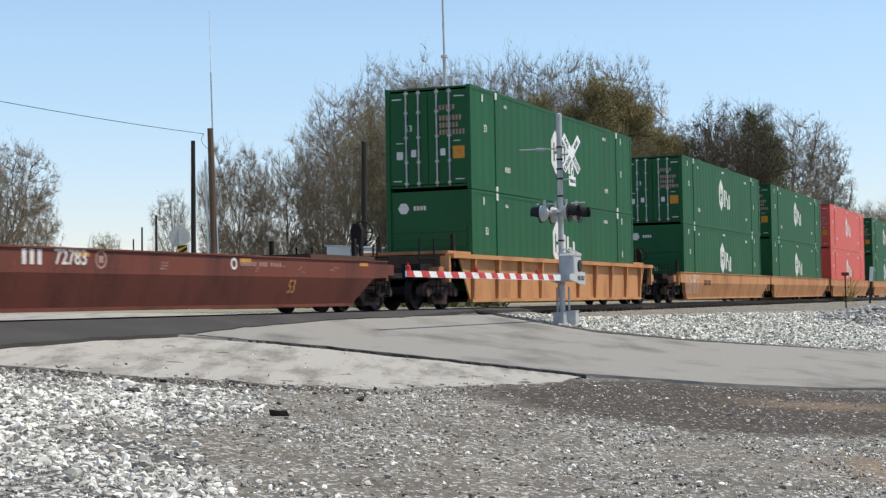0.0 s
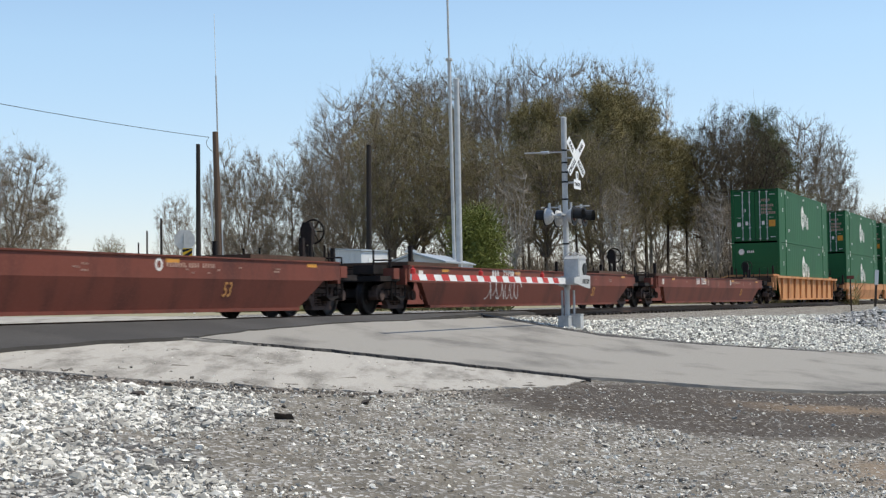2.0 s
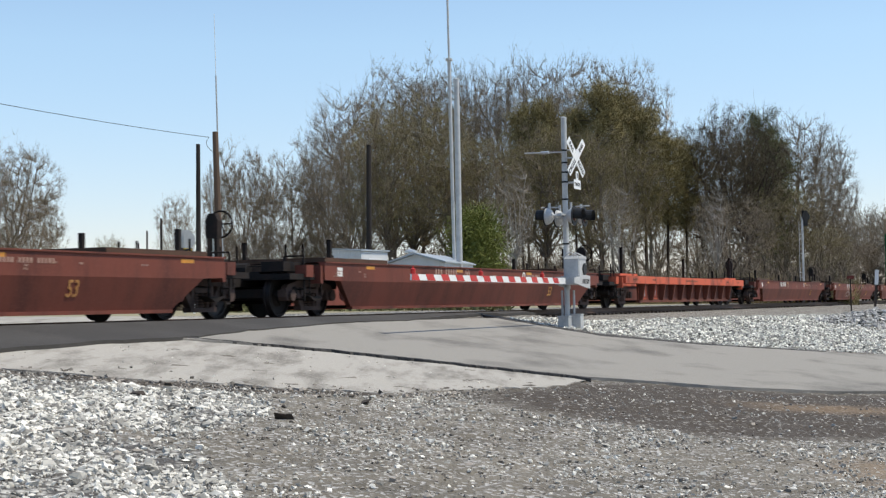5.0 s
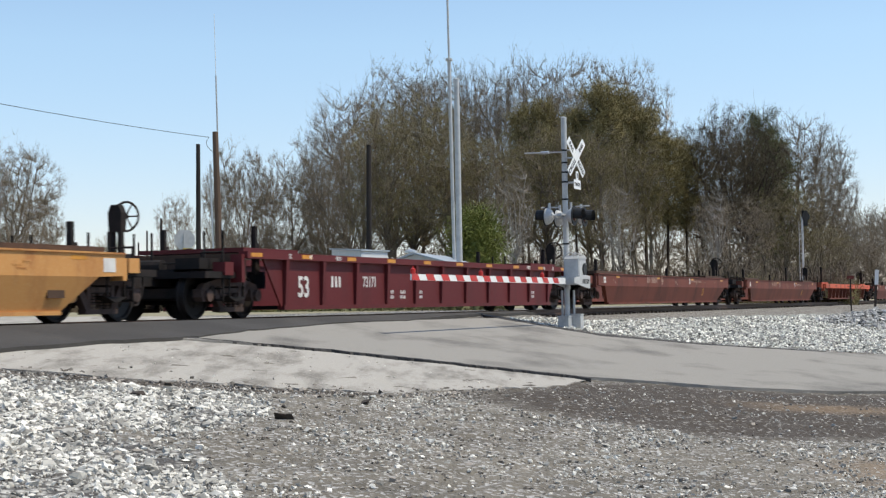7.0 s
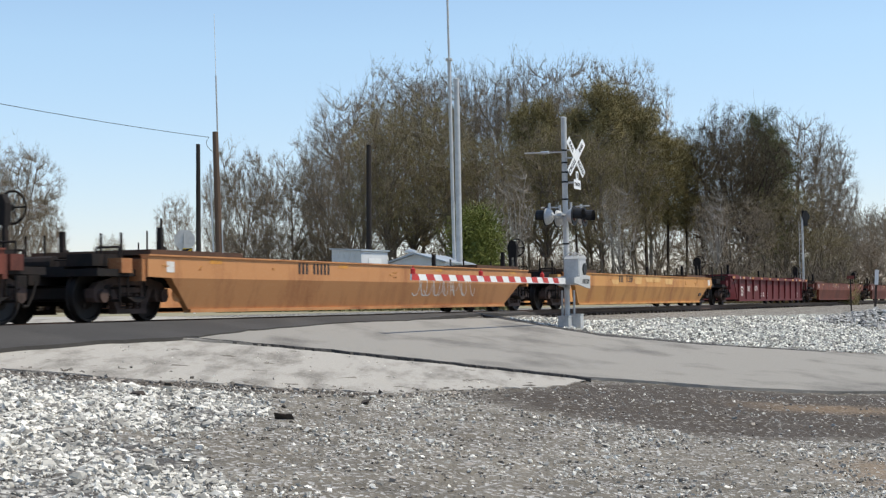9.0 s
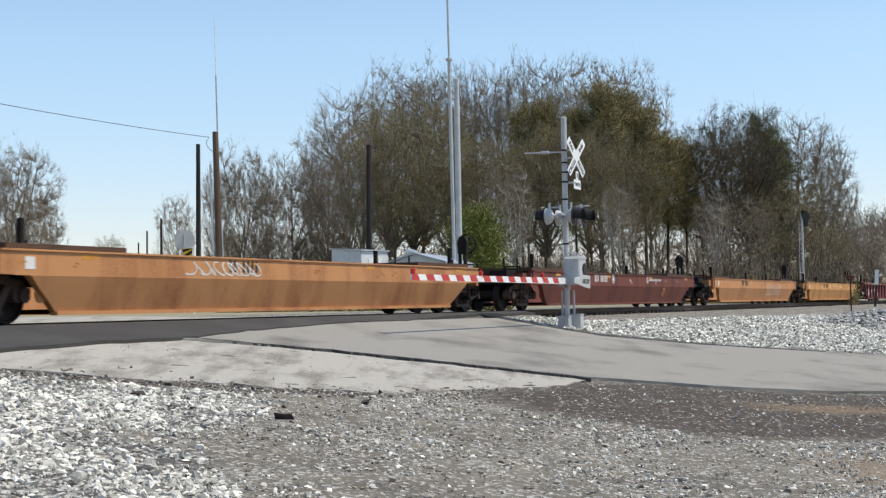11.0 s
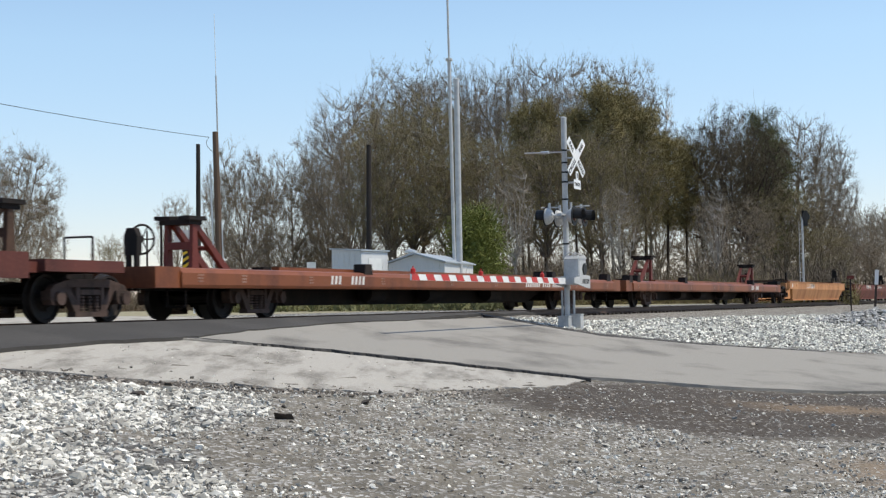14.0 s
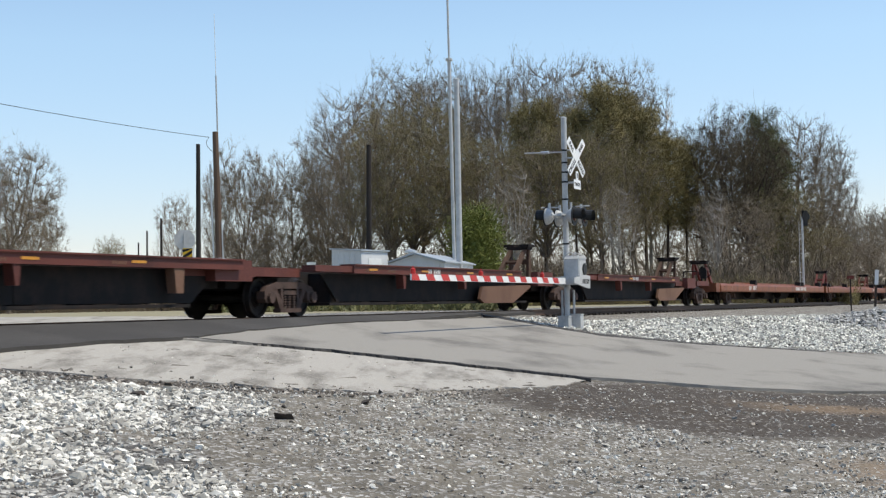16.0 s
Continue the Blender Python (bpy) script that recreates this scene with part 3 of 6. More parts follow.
# ---- rails and ties ----
def build_track():
    tr = thing("railway_track", "pair of worn steel rails on dark wooden ties", "railway track", kind="structure", at=track_pose(0))
    prof = [(-0.075, -0.17), (0.075, -0.17), (0.075, -0.155), (0.012, -0.13), (0.012, -0.045), (0.036, -0.035), (0.036, 0.0), (-0.036, 0.0), (-0.036, -0.035), (-0.012, -0.045), (-0.012, -0.13), (-0.075, -0.155)]
    for y in (-0.755, 0.755):
        bm = bmesh.new()
        prism(bm, [(a + y, b) for a, b in prof], -420, 900, "x")
        part("rail", bm, M["rail"], tr)
    bm = bmesh.new()
    box(bm, -0.115, 0.115, -1.3, 1.3, -0.36, -0.175)
    me = mesh_from(bm, "tie", M["tie"])
    for k in range(150):
        part("tie", me, None, tr, at=pose(2.4 + 0.53 * k, random.uniform(-0.04, 0.04), random.uniform(0, 0.015), 0, 0, random.uniform(-1, 1)))


build_track()


# ---- the train ----
TRAIN = []      # (thing, place along the track at the start)
WHEELS = []     # (wheelset, its resting pose on its truck, radius)
SPEED = 22.0
SHARED = {}


def shared(key, make, mat):
    if key not in SHARED:
        bm = bmesh.new()
        make(bm)
        SHARED[key] = mesh_from(bm, key.split(":")[0], mat)
    return SHARED[key]


def make_wheelset(bm, r):
    for y in (-0.755, 0.755):
        o = -1 if y < 0 else 1
        lathe(bm, [(-o * 0.085, r + 0.028), (-o * 0.055, r + 0.026), (-o * 0.045, r), (o * 0.06, r - 0.01), (o * 0.065, r - 0.055), (o * 0.02, r - 0.075),
                   (-o * 0.005, r * 0.5), (o * 0.03, 0.14), (o * 0.075, 0.125), (o * 0.08, 0.05)], (0, y, 0), "y", 28)
    tube(bm, (0, -1.05, 0), (0, 1.05, 0), 0.085, n=10)
    for k in range(3):
        a = k * 2.094
        tube(bm, (0.2 * math.cos(a), -0.80, 0.2 * math.sin(a)), (0.2 * math.cos(a), -0.785, 0.2 * math.sin(a)), 0.035, n=6)


def make_side_frame(bm):
    y0, y1 = -0.07, 0.07
    prism(bm, [(-1.12, 0.56), (-1.0, 0.70), (-0.55, 0.80), (0.55, 0.80), (1.0, 0.70), (1.12, 0.56), (0.9, 0.56), (0.5, 0.66), (-0.5, 0.66), (-0.9, 0.56)], y0, y1)
    for o in (-1, 1):
        prism(bm, [(o * 0.60, 0.70), (o * 0.76, 0.70), (o * 0.40, 0.17), (o * 0.22, 0.17)], y0, y1)
        prism(bm, [(o * 0.30, 0.70), (o * 0.40, 0.70), (o * 0.40, 0.24), (o * 0.30, 0.24)], y0, y1)
        prism(bm, [(o * 0.72, 0.60), (o * 1.14, 0.60), (o * 1.14, 0.44), (o * 1.08, 0.36), (o * 0.78, 0.36), (o * 0.72, 0.44)], y0 - 0.03, y1 + 0.03)
        tube(bm, (o * 0.93, y0 - 0.10, 0.47), (o * 0.93, y0, 0.47), 0.12, n=12)
    box(bm, -0.46, 0.46, y0 - 0.02, y1 + 0.02, 0.15, 0.24)
    for k in range(3):
        for h in range(5):
            lathe(bm, [(-0.02, 0.06), (0.02, 0.06)], (-0.2 + 0.2 * k, -0.02, 0.27 + 0.055 * h), "z", 8)
    box(bm, -0.28, 0.28, y0, y1, 0.53, 0.62)


def truck(parent, x, r=0.46):
    def bolster(bm):
        prism(bm, [(-1.0, 0.48), (-0.4, 0.42), (0.4, 0.42), (1.0, 0.48), (1.0, 0.62), (0.4, 0.72), (-0.4, 0.72), (-1.0, 0.62)], -0.2, 0.2, "x")
        tube(bm, (0, 0, 0.6), (0, 0, 0.8), 0.22, n=14)
        for o in (-1, 1):
            box(bm, o * 0.42 - 0.05, o * 0.42 + 0.05, -0.9, 0.9, 0.3, 0.4)
            for y in (-0.75, 0.75):
                box(bm, o * 0.42 - 0.04, o * 0.42 + 0.04, y - 0.06, y + 0.06, 0.25, 0.62)
    t = part("truck", shared("truck:bolster", bolster, M["shadegrime"]), None, parent, "grimy two-axle rail truck", pose(x, 0, 0))
    for y, turn in ((-1.0, 0), (1.0, 180)):
        part("side_frame", shared("side_frame", make_side_frame, M["truck"]), None, t, at=pose(0, y, r - 0.47, 0, 0, turn))
    for dx in (-0.9, 0.9):
        w = part("wheelset", shared("wheelset:%.2f" % r, lambda bm: make_wheelset(bm, r), M["wheelrim"]), None, t, at=pose(dx, 0, r))
        WHEELS.append((w, dx, r))
    return t


def coupler(parent, x, o):
    def shape(bm):
        box(bm, -1.35, -0.30, -0.13, 0.13, 0.66, 0.92)
        prism(bm, [(-0.30, -0.1), (-0.05, -0.17), (0.14, -0.16), (0.16, -0.06), (0.02, -0.02), (0.02, 0.08), (0.18, 0.14), (0.1, 0.2), (-0.12, 0.19), (-0.30, 0.1)], 0.62, 0.94, "z")
        tube(bm, (0.0, 0.05, 0.5), (0.0, 0.05, 1.0), 0.03)
    c = part("coupler", shared("coupler", shape, M["shadegrime"]), None, parent, at=pose(x, 0, 0, 0, 0, 0 if o > 0 else 180))
    def hose(bm):
        pts = [Vector((-0.35 + 0.12 * k, -0.45, 0.72 - 0.45 * math.sin(k * 0.63))) for k in range(6)]
        for a, b in zip(pts, pts[1:]):
            tube(bm, a, b, 0.025, n=6)
    part("air_hose", shared("air_hose", hose, M["shadegrime"]), None, c)


def hand_wheel(parent, x, y, z, mat):
    """Brake wheel on its stand, seen edge to the end of the car."""
    bm = bmesh.new()
    n = 18
    for k in range(n):
        a, b = k * 6.2832 / n, (k + 1) * 6.2832 / n
        tube(bm, (0, 0.27 * math.cos(a), 0.27 * math.sin(a)), (0, 0.27 * math.cos(b), 0.27 * math.sin(b)), 0.022, n=5)
    for k in range(6):
        a = k * 1.0472
        tube(bm, (0, 0, 0), (0, 0.27 * math.cos(a), 0.27 * math.sin(a)), 0.014, n=5)
    tube(bm, (-0.2, 0, 0), (0.04, 0, 0), 0.04)
    w = part("brake_wheel", bm, M["shadegrime"], parent, "dark spoked hand brake wheel", pose(x, y, z))
    bm = bmesh.new()
    prism(bm, [(y - 0.13, z - 0.3), (y + 0.13, z - 0.3), (y + 0.15, z + 0.05), (y + 0.08, z + 0.2), (y - 0.08, z + 0.2), (y - 0.15, z + 0.05)], x - 0.36, x - 0.2, "x")
    box(bm, x - 0.34, x - 0.24, y - 0.12, y - 0.05, z - 0.95, z - 0.29)
    box(bm, x - 0.34, x - 0.24, y + 0.05, y + 0.12, z - 0.95, z - 0.29)
    part("brake_housing", bm, mat, parent)
    return w


def rail_post(bm, x, y, z0, z1, r=0.022):
    tube(bm, (x, y, z0), (x, y, z1), r, n=6)


def end_gear(car, o, xe, top, mat, wheel, reach=1.2, inboard=0.1, posts=0.55):
    """Platform, grab irons, steps and guide posts of one end of a well car."""
    # near-black block added to fill the shaded gap below the platform
    bm = bmesh.new()
    a, b = sorted((o * (xe - 2.4), o * (xe + 0.35)))
    box(bm, a, b, -0.55, 0.55, 0.62, 0.98)
    part("draft_sill", bm, M["shadegrime"], car)
    bm = bmesh.new()
    a, b = sorted((o * (xe - 1.2), o * (xe + 1.1)))
    box(bm, a, b, -0.7, 0.7, 0.42, 0.61)
    tube(bm, (o * (xe + 0.62), -1.1, 0.56), (o * (xe + 0.62), 1.1, 0.56), 0.1, n=10)
    part("brake_rigging", bm, M["shadegrime"], car)
    bm = bmesh.new()
    for y in (-1.05, -0.62, 0.62, 1.05):
        rail_post(bm, o * (xe + 0.16), y, 0.93, top + 0.42, 0.026)
    tagged(part("stanchion", bm, M["shadegrime"], car), kind="stuff")
    bm = bmesh.new()
    a, b = sorted((o * (xe - 0.25), o * (xe + 1.25)))
    box(bm, a, b, -1.32, 1.32, 0.802, 0.928)
    part("end_platform", bm, M["shadegrime"], car)
    bm = bmesh.new()
    a, b = sorted((o * (xe - 0.22), o * (xe - 0.05)))
    box(bm, a, b, -1.36, 1.36, 0.78, top - 0.03)
    # dirty brown in place of the car paint adds shade to this end face
    part("end_bulkhead", bm, M["cover"], car)
    bm = bmesh.new()
    a, b = sorted((o * (xe + 0.15), o * (xe + 0.95)))
    box(bm, a, b, -1.0, -0.45, 0.99, 1.2)
    tube(bm, (o * (xe + 0.55), 0.1, 1.06), (o * (xe + 0.55), 1.0, 1.06), 0.14, n=12)
    box(bm, a, b, -0.4, 0.95, 0.93, 0.99)
    part("brake_reservoir", bm, M["shadegrime"], car)
    bm = bmesh.new()
    a, b = sorted((o * (xe + 0.30), o * (xe + 0.62)))
    box(bm, a, b, -1.38, -1.1, 0.86, 1.12)
    part("end_box", bm, mat, car)
    bm = bmesh.new()
    x = o * (xe + 0.55)
    for y in (-1.28, -0.8, 0.8, 1.28):
        rail_post(bm, x, y, 0.35 if abs(y) > 1 else 0.9, 1.32)
    tube(bm, (x, -1.28, 1.32), (x, -0.8, 1.32), 0.02, n=6)
    tube(bm, (x, 1.28, 1.32), (x, 0.8, 1.32), 0.02, n=6)
    tube(bm, (x, -1.28, 0.38), (x, -0.85, 0.38), 0.025, n=6)
    tube(bm, (x, -1.28, 0.6), (x, -0.85, 0.6), 0.018, n=6)
    tube(bm, (x, -0.85, 0.38), (x, -0.85, 0.9), 0.018, n=6)
    tube(bm, (x, -0.8, 1.12), (x, 0.8, 1.12), 0.018, n=6)
    tagged(part("grab_iron", bm, M["shadegrime"], car), kind="stuff")
    bm = bmesh.new()
    a, b = sorted((o * (xe + 0.0), o * (xe + 0.12)))
    box(bm, a, b, -1.46, -1.2, 0.72, top - 0.06)
    part("end_post", bm, mat, car)
    bm = bmesh.new()
    a, b = sorted((o * (xe - 0.02), o * (xe + 0.1)))
    prism(bm, [(a, 0.34), (b, 0.34), (b + 0.25, 0.44), (a - 0.25, 0.44)], -1.3, -1.0)
    for xx in (a - 0.2, b + 0.2):
        tube(bm, (xx, -1.28, 0.42), (xx, -1.28, 0.82), 0.018, n=6)
    part("step", bm, M["shadegrime"], car)
    x = o * (xe - 1.0)
    for y in (-1.1, 1.1):
        bm = bmesh.new()
        box(bm, x - 0.045, x + 0.045, y - 0.05, y + 0.05, 0.9, top + posts)
        box(bm, x - 0.05, x + 0.16, y - 0.03, y + 0.03, 0.9, top + 0.2)
        part("guide_post", bm, M["shadegrime"], car)
    if wheel:
        hand_wheel(car, o * (xe + reach), -0.7, 1.92, M["shadegrime"])
    truck(car, o * (xe - inboard))
    coupler(car, o * (xe + 1.88), o)


def smooth_well(name, mat, label, half=9.9, top=1.17, low=0.19, ends=(1, -1), wheel=1, cover=True, reach=1.2):
    """Articulated or single well car with a smooth creased side."""
    car = thing(name, label, "freight car", "cars of the passing train")
    crease = low + 0.62 * (top - low)
    hb, hm = half - 1.6, half - 0.75
    for o in (-1, 1):
        bm = bmesh.new()
        def loop(y, t):
            return [bm.verts.new(v) for v in ((-half, y, top), (half, y, top), (half, y, crease), (-half, y, crease), (hm, y, crease - 0.02), (-hm, y, crease - 0.02), (hb, y - o * t, low), (-hb, y - o * t, low))]
        A, B = loop(o * 1.5, 0.18), loop(o * 1.36, 0.15)
        fs = []
        for V in (A, B):
            fs += [bm.faces.new((V[0], V[1], V[2], V[4], V[5], V[3])), bm.faces.new((V[5], V[4], V[6], V[7]))]
        ring = (0, 1, 2, 4, 6, 7, 5, 3)
        for i, j in zip(ring, ring[1:] + ring[:1]):
            fs.append(bm.faces.new((A[i], A[j], B[j], B[i])))
        bmesh.ops.recalc_face_normals(bm, faces=fs)
        part("side_panel", bm, mat, car)
        bm = bmesh.new()
        box(bm, -half, half, min(o * 1.33, o * 1.53), max(o * 1.33, o * 1.53), top, top + 0.03)
        a, b = sorted((o * 1.2, o * 1.36))
        box(bm, -hb, hb, a, b, low - 0.05, low + 0.015)
        part("chord", bm, mat, car)
    bm = bmesh.new()
    box(bm, -hb + 0.3, hb - 0.3, -1.12, 1.12, low - 0.03, low + 0.05)
    part("well_floor", bm, M["shadegrime"], car)
    for o in (-1, 1):
        if cover:
            bm = bmesh.new()
            a, b = sorted((o * (half - 3.6), o * (half - 0.35)))
            box(bm, a, b, -1.33, 1.33, top + 0.032, top + 0.13)
            part("end_cover", bm, M["cover"], car, "sooty brown end cover plate")
        bm = bmesh.new()
        tube(bm, (o * (half - 1.25), -1.28, low + 0.30), (o * (half - 1.25), -1.31, low + 0.30), 0.15, n=14)
        part("jacking_pad", bm, mat, car)
        if o in ends:
            end_gear(car, o, half, top, mat, wheel == o, reach)
        else:
            bm = bmesh.new()
            a, b = sorted((o * (half - 0.3), o * (half - 0.1)))
            box(bm, a, b, -1.34, 1.34, 0.5, top - 0.02)
            part("end_bulkhead", bm, mat, car)
    return car


def ribbed_well(name, mat, label, half, top, chord, low, plate_y, ribs, wheel=1, panel=None, over=1.53, well=None, slant=0.75, inboard=0.1, posts=0.55):
    """Well car with exterior posts under a box chord."""
    car = thing(name, label, "freight car", "cars of the passing train")
    hb = well or half - 1.5
    for o in (-1, 1):
        side = lambda a, b: sorted((o * a, o * b))
        bm = bmesh.new()
        a, b = side(plate_y - 0.04, plate_y)
        prism(bm, [(-hb, low), (hb, low), (hb + slant, chord), (-hb - slant, chord)], a, b)
        part("side_panel", bm, panel or mat, car)
        bm = bmesh.new()
        a, b = side(plate_y - 0.1, over)
        box(bm, -half, half, a, b, chord, top)
        part("chord", bm, mat, car)
        bm = bmesh.new()
        a, b = side(plate_y - 0.1, plate_y + 0.07)
        box(bm, -hb, hb, a, b, low - 0.04, low + 0.05)
        part("side_sill", bm, panel or mat, car)
        me = None
        for k in range(ribs):
            x = -hb + 0.12 + (2 * hb - 0.24) * k / (ribs - 1)
            if me is None:
                rb = bmesh.new()
                d = over - plate_y - 0.01
                prism(rb, [(0, low + 0.04), (-d * 0.55, low + 0.04), (-d, chord - 0.02), (-d, chord + 0.01), (0, chord + 0.01)], -0.06, 0.06, "x")
                # posts take the panel colour, so its painted shade covers them too
                me = mesh_from(rb, "post", panel or mat)
            part("post", me, None, car, at=pose(x, o * plate_y, 0, 0, 0, 0 if o < 0 else 180))
    bm = bmesh.new()
    box(bm, -hb + 0.3, hb - 0.3, -1.2, 1.2, low - 0.03, low + 0.05)
    part("well_floor", bm, M["shadegrime"], car)
    for o in (-1, 1):
        bm = bmesh.new()
        a, b = sorted((o * (half - 2.6), o * (half - 0.3)))
        box(bm, a, b, -1.25, 1.25, top + 0.002, top + 0.09)
        part("end_cover", bm, mat, car)
        end_gear(car, o, half, top, mat, wheel == o, inboard=inboard, posts=posts)
    return car


def chevrons(car, x0, x1, n, z, y, h=0.075):
    bm = bmesh.new()
    for k in range(n):
        x = x0 + (x1 - x0) * k / (n - 1)
        box(bm, x - 0.22, x + 0.22, y - 0.004, y + 0.002, z, z + h)
    tagged(part("reflector", bm, M["reflector"], car), kind="stuff")


def letter_well(car, pattern, at, mat, stencil="faint", big=None, emblem=None, y=-1.5, low_y=-1.43):
    """Markings of a smooth-sided car on the side towards the road: withheld marks as bars, load limits as small bars."""
    k = -0.85
    at += k
    if pattern.isdigit():
        bars("MMM", at - 0.2, 0.905, 0.25, mat, car, y, wide=0.78)
        words(pattern, 0.36, mat, car, on_side(at + 1.07, y - 0.003, 1.03), "lettering", 0.006, 0.98)
    else:
        bars(pattern, at - 0.25, 0.91, 0.23, mat, car, y, wide=0.72)
    rng = random.Random(len(pattern) + int(at * 10))
    for x, n in ((-8.6, 7), (-7.2, 3), (-4.6, 4), (1.2, 6), (4.6, 3), (5.4, 3), (6.3, 3), (7.9, 7)):
        for r in range(rng.choice((1, 2, 3))):
            bars("i" * n, x + k + rng.uniform(-0.2, 0.2), 0.98 - 0.055 * r, 0.035, M[stencil], car, y, wide=1.0)
    chevrons(car, -7.6, 8.6, 4, 1.06, y)
    bm = bmesh.new()
    box(bm, -9.3, -9.05, y - 0.005, y, 0.88, 1.08)
    part("placard", bm, M["white"], car)
    if big:
        words("53", 0.42, M[big], car, on_side(6.05 + k, low_y - 0.012, 0.56) @ pose(0, 0, 0, 16, 0, 0), "lettering", 0.004, 0.8)
    if emblem is not None:
        bars("MMMMMMM MMMM MMMMM", 3.85 + k, 0.98, 0.085, M[stencil], car, y, wide=1.1)
        bm = bmesh.new()
        ring(bm, 3.6 + k, y - 0.005, 1.02, 0.12, 0.07)
        part("emblem", bm, M["white"], car)
        bm = bmesh.new()
        ring(bm, emblem + k + 0.3, y - 0.005, 1.02, 0.16, 0.125)
        box(bm, emblem + k + 0.23, emblem + k + 0.37, y - 0.005, y, 0.96, 1.08)
        part("emblem", bm, M[stencil], car)


def add_train(car, s):
    car.matrix_basis = track_pose(s)
    TRAIN.append((car, s))
    return car


def side_y(z, top=1.17, low=0.19):
    """How far out the creased side of a smooth car lies at a height."""
    crease = low + 0.62 * (top - low)
    return -1.5 if z >= crease else -1.5 + 0.18 * (crease - z) / (crease - low)


def scrawl(car, x0, x1, z0, z1, seed, mat):
    """Illegible spray-paint loops on a creased side."""
    rng = random.Random(seed)
    bm = bmesh.new()
    x = x0
    while x < x1:
        w = rng.uniform(0.3, 0.55)
        ph, turns, tilt = rng.uniform(0, 6), rng.uniform(5, 9), rng.uniform(-0.2, 0.3)
        pts = []
        for k in range(22):
            t = k / 21
            zz = 0.5 + 0.5 * math.sin(t * turns + ph)
            pts.append((x + w * t + 0.16 * math.cos(t * turns * 1.3 + ph) + tilt * zz * 0.3, z0 + (z1 - z0) * zz))
        for (a, b), (c, d) in zip(pts, pts[1:]):
            n = Vector((-(d - b), c - a)).normalized() * 0.014
            bm.faces.new([bm.verts.new((u, side_y(v) - 0.007, v)) for u, v in ((a + n.x, b + n.y), (a - n.x, b - n.y), (c - n.x, d - n.y), (c + n.x, d + n.y))])
        x += w
    tagged(part("spray_paint", bm, mat, car), kind="stuff")


# brown, yellow and tan well cars
c = add_train(smooth_well("well_car", M["brown"], "empty brown well car with smooth creased sides and faded stencils", reach=0.3), -15.9)
letter_well(c, "72783", -2.7, M["white"], "faint", "oldyellow", -1.1)
c = add_train(smooth_well("well_car", M["brown"], "empty brown well car with spray paint on its side", reach=0.3), -39.15)
letter_well(c, "72728", -3.2, M["white"], "faint", "oldyellow", -1.6)
scrawl(c, -4.6, -2.4, 0.36, 0.88, 5, M["white"])
c = add_train(smooth_well("well_car", M["brown"], "empty brown well car with large painted number 53", reach=0.3), -62.7)
letter_well(c, "MMM MMMMM", -3.2, M["white"], "faint", "oldyellow", -1.6)
c = add_train(smooth_well("well_car", M["brown"], "empty weathered brown well car with faded stencils"), -109.6)
letter_well(c, "MMM MMMMM", -2.7, M["faint"], "faint", "oldyellow", -1.1)
c = add_train(smooth_well("well_car", M["brown"], "empty weathered brown well car with rusty patches"), -133.6)
letter_well(c, "MMM MMMMM", -2.7, M["faint"], "faint", "oldyellow", -1.1)
c = add_train(smooth_well("well_car", M["oldyellow"], "empty faded yellow well car with smooth creased sides"), -180.9)
letter_well(c, "71369", -3.1, M["black"], "oldyellow")
bm = bmesh.new()
box(bm, 9.28, 9.62, -1.506, -1.5, 0.86, 1.10)
part("placard", bm, M["white"], c)
bm = bmesh.new()
box(bm, 7.85, 8.3, -1.43, -1.385, 0.42, 0.62)
part("paint_patch", bm, M["cover"], c, "dark square patch low on the side")
for x0, x1, z0, z1 in ((-2.1, -1.2, 0.86, 1.14), (-0.6, 1.5, 0.95, 1.15), (2.2, 3.3, 0.88, 1.1), (-4.9, -4.2, 0.84, 1.0)):
    bm = bmesh.new()
    prism(bm, [(x0, z0), (x1 - 0.1, z0), (x1, z1), (x0 - 0.15, z1)], -1.503, -1.499)
    part("paint_patch", bm, M["palepatch"], c)
c = add_train(smooth_well("well_car", M["tan"], "empty faded tan well car with spray paint and grime"), -204.4)
letter_well(c, "MMM MMMMM", -3.2, M["black"], "oldyellow")
scrawl(c, 1.8, 5.6, 0.45, 0.98, 12, M["white"])
c = add_train(smooth_well("well_car", M["brown"], "empty brown well car with white load-limit stencils"), -228.1)
letter_well(c, "MMM MMMMM", -2.7, M["white"], "white", "oldyellow", -1.1)
c = add_train(smooth_well("well_car", M["tan"], "empty faded tan well car with pale spray paint"), -252.4)
letter_well(c, "MM MMMM", -2.0, M["black"], "oldyellow")
scrawl(c, -4.6, -1.9, 0.85, 1.1, 20, M["white"])

# orange and maroon ribbed well cars
c = add_train(ribbed_well("well_car", M["orange"], "empty bright orange ribbed well car with deep chord", 9.9, 1.155, 0.88, 0.22, 1.28, 11, panel=M["shaderust"], over=1.56, well=7.4, slant=0.04, inboard=1.05, posts=1.05), -86.5)
# two bays in full orange, as sunlit, over the shade-coloured panel
for x0, x1 in ((-7.36, -6.1), (-5.86, -4.72)):
    bm = bmesh.new()
    box(bm, x0, x1, -1.286, -1.281, 0.30, 0.80)
    part("paint_patch", bm, M["orange"], c, "bright orange panel in the tone of the sunlit bays")
bars("MMM", -6.98, 0.42, 0.25, M["white"], c, -1.287, wide=0.8)
words("4419", 0.36, M["white"], c, on_side(-5.28, -1.29, 0.55), "lettering", 0.006, 0.9)
for x, n in ((-9.0, 6), (-6.3, 5), (-1.2, 18), (6.3, 4), (8.6, 3)):
    bars("i" * n, x, 1.0, 0.06, M["skirt"], c, -1.56, wide=1.8)
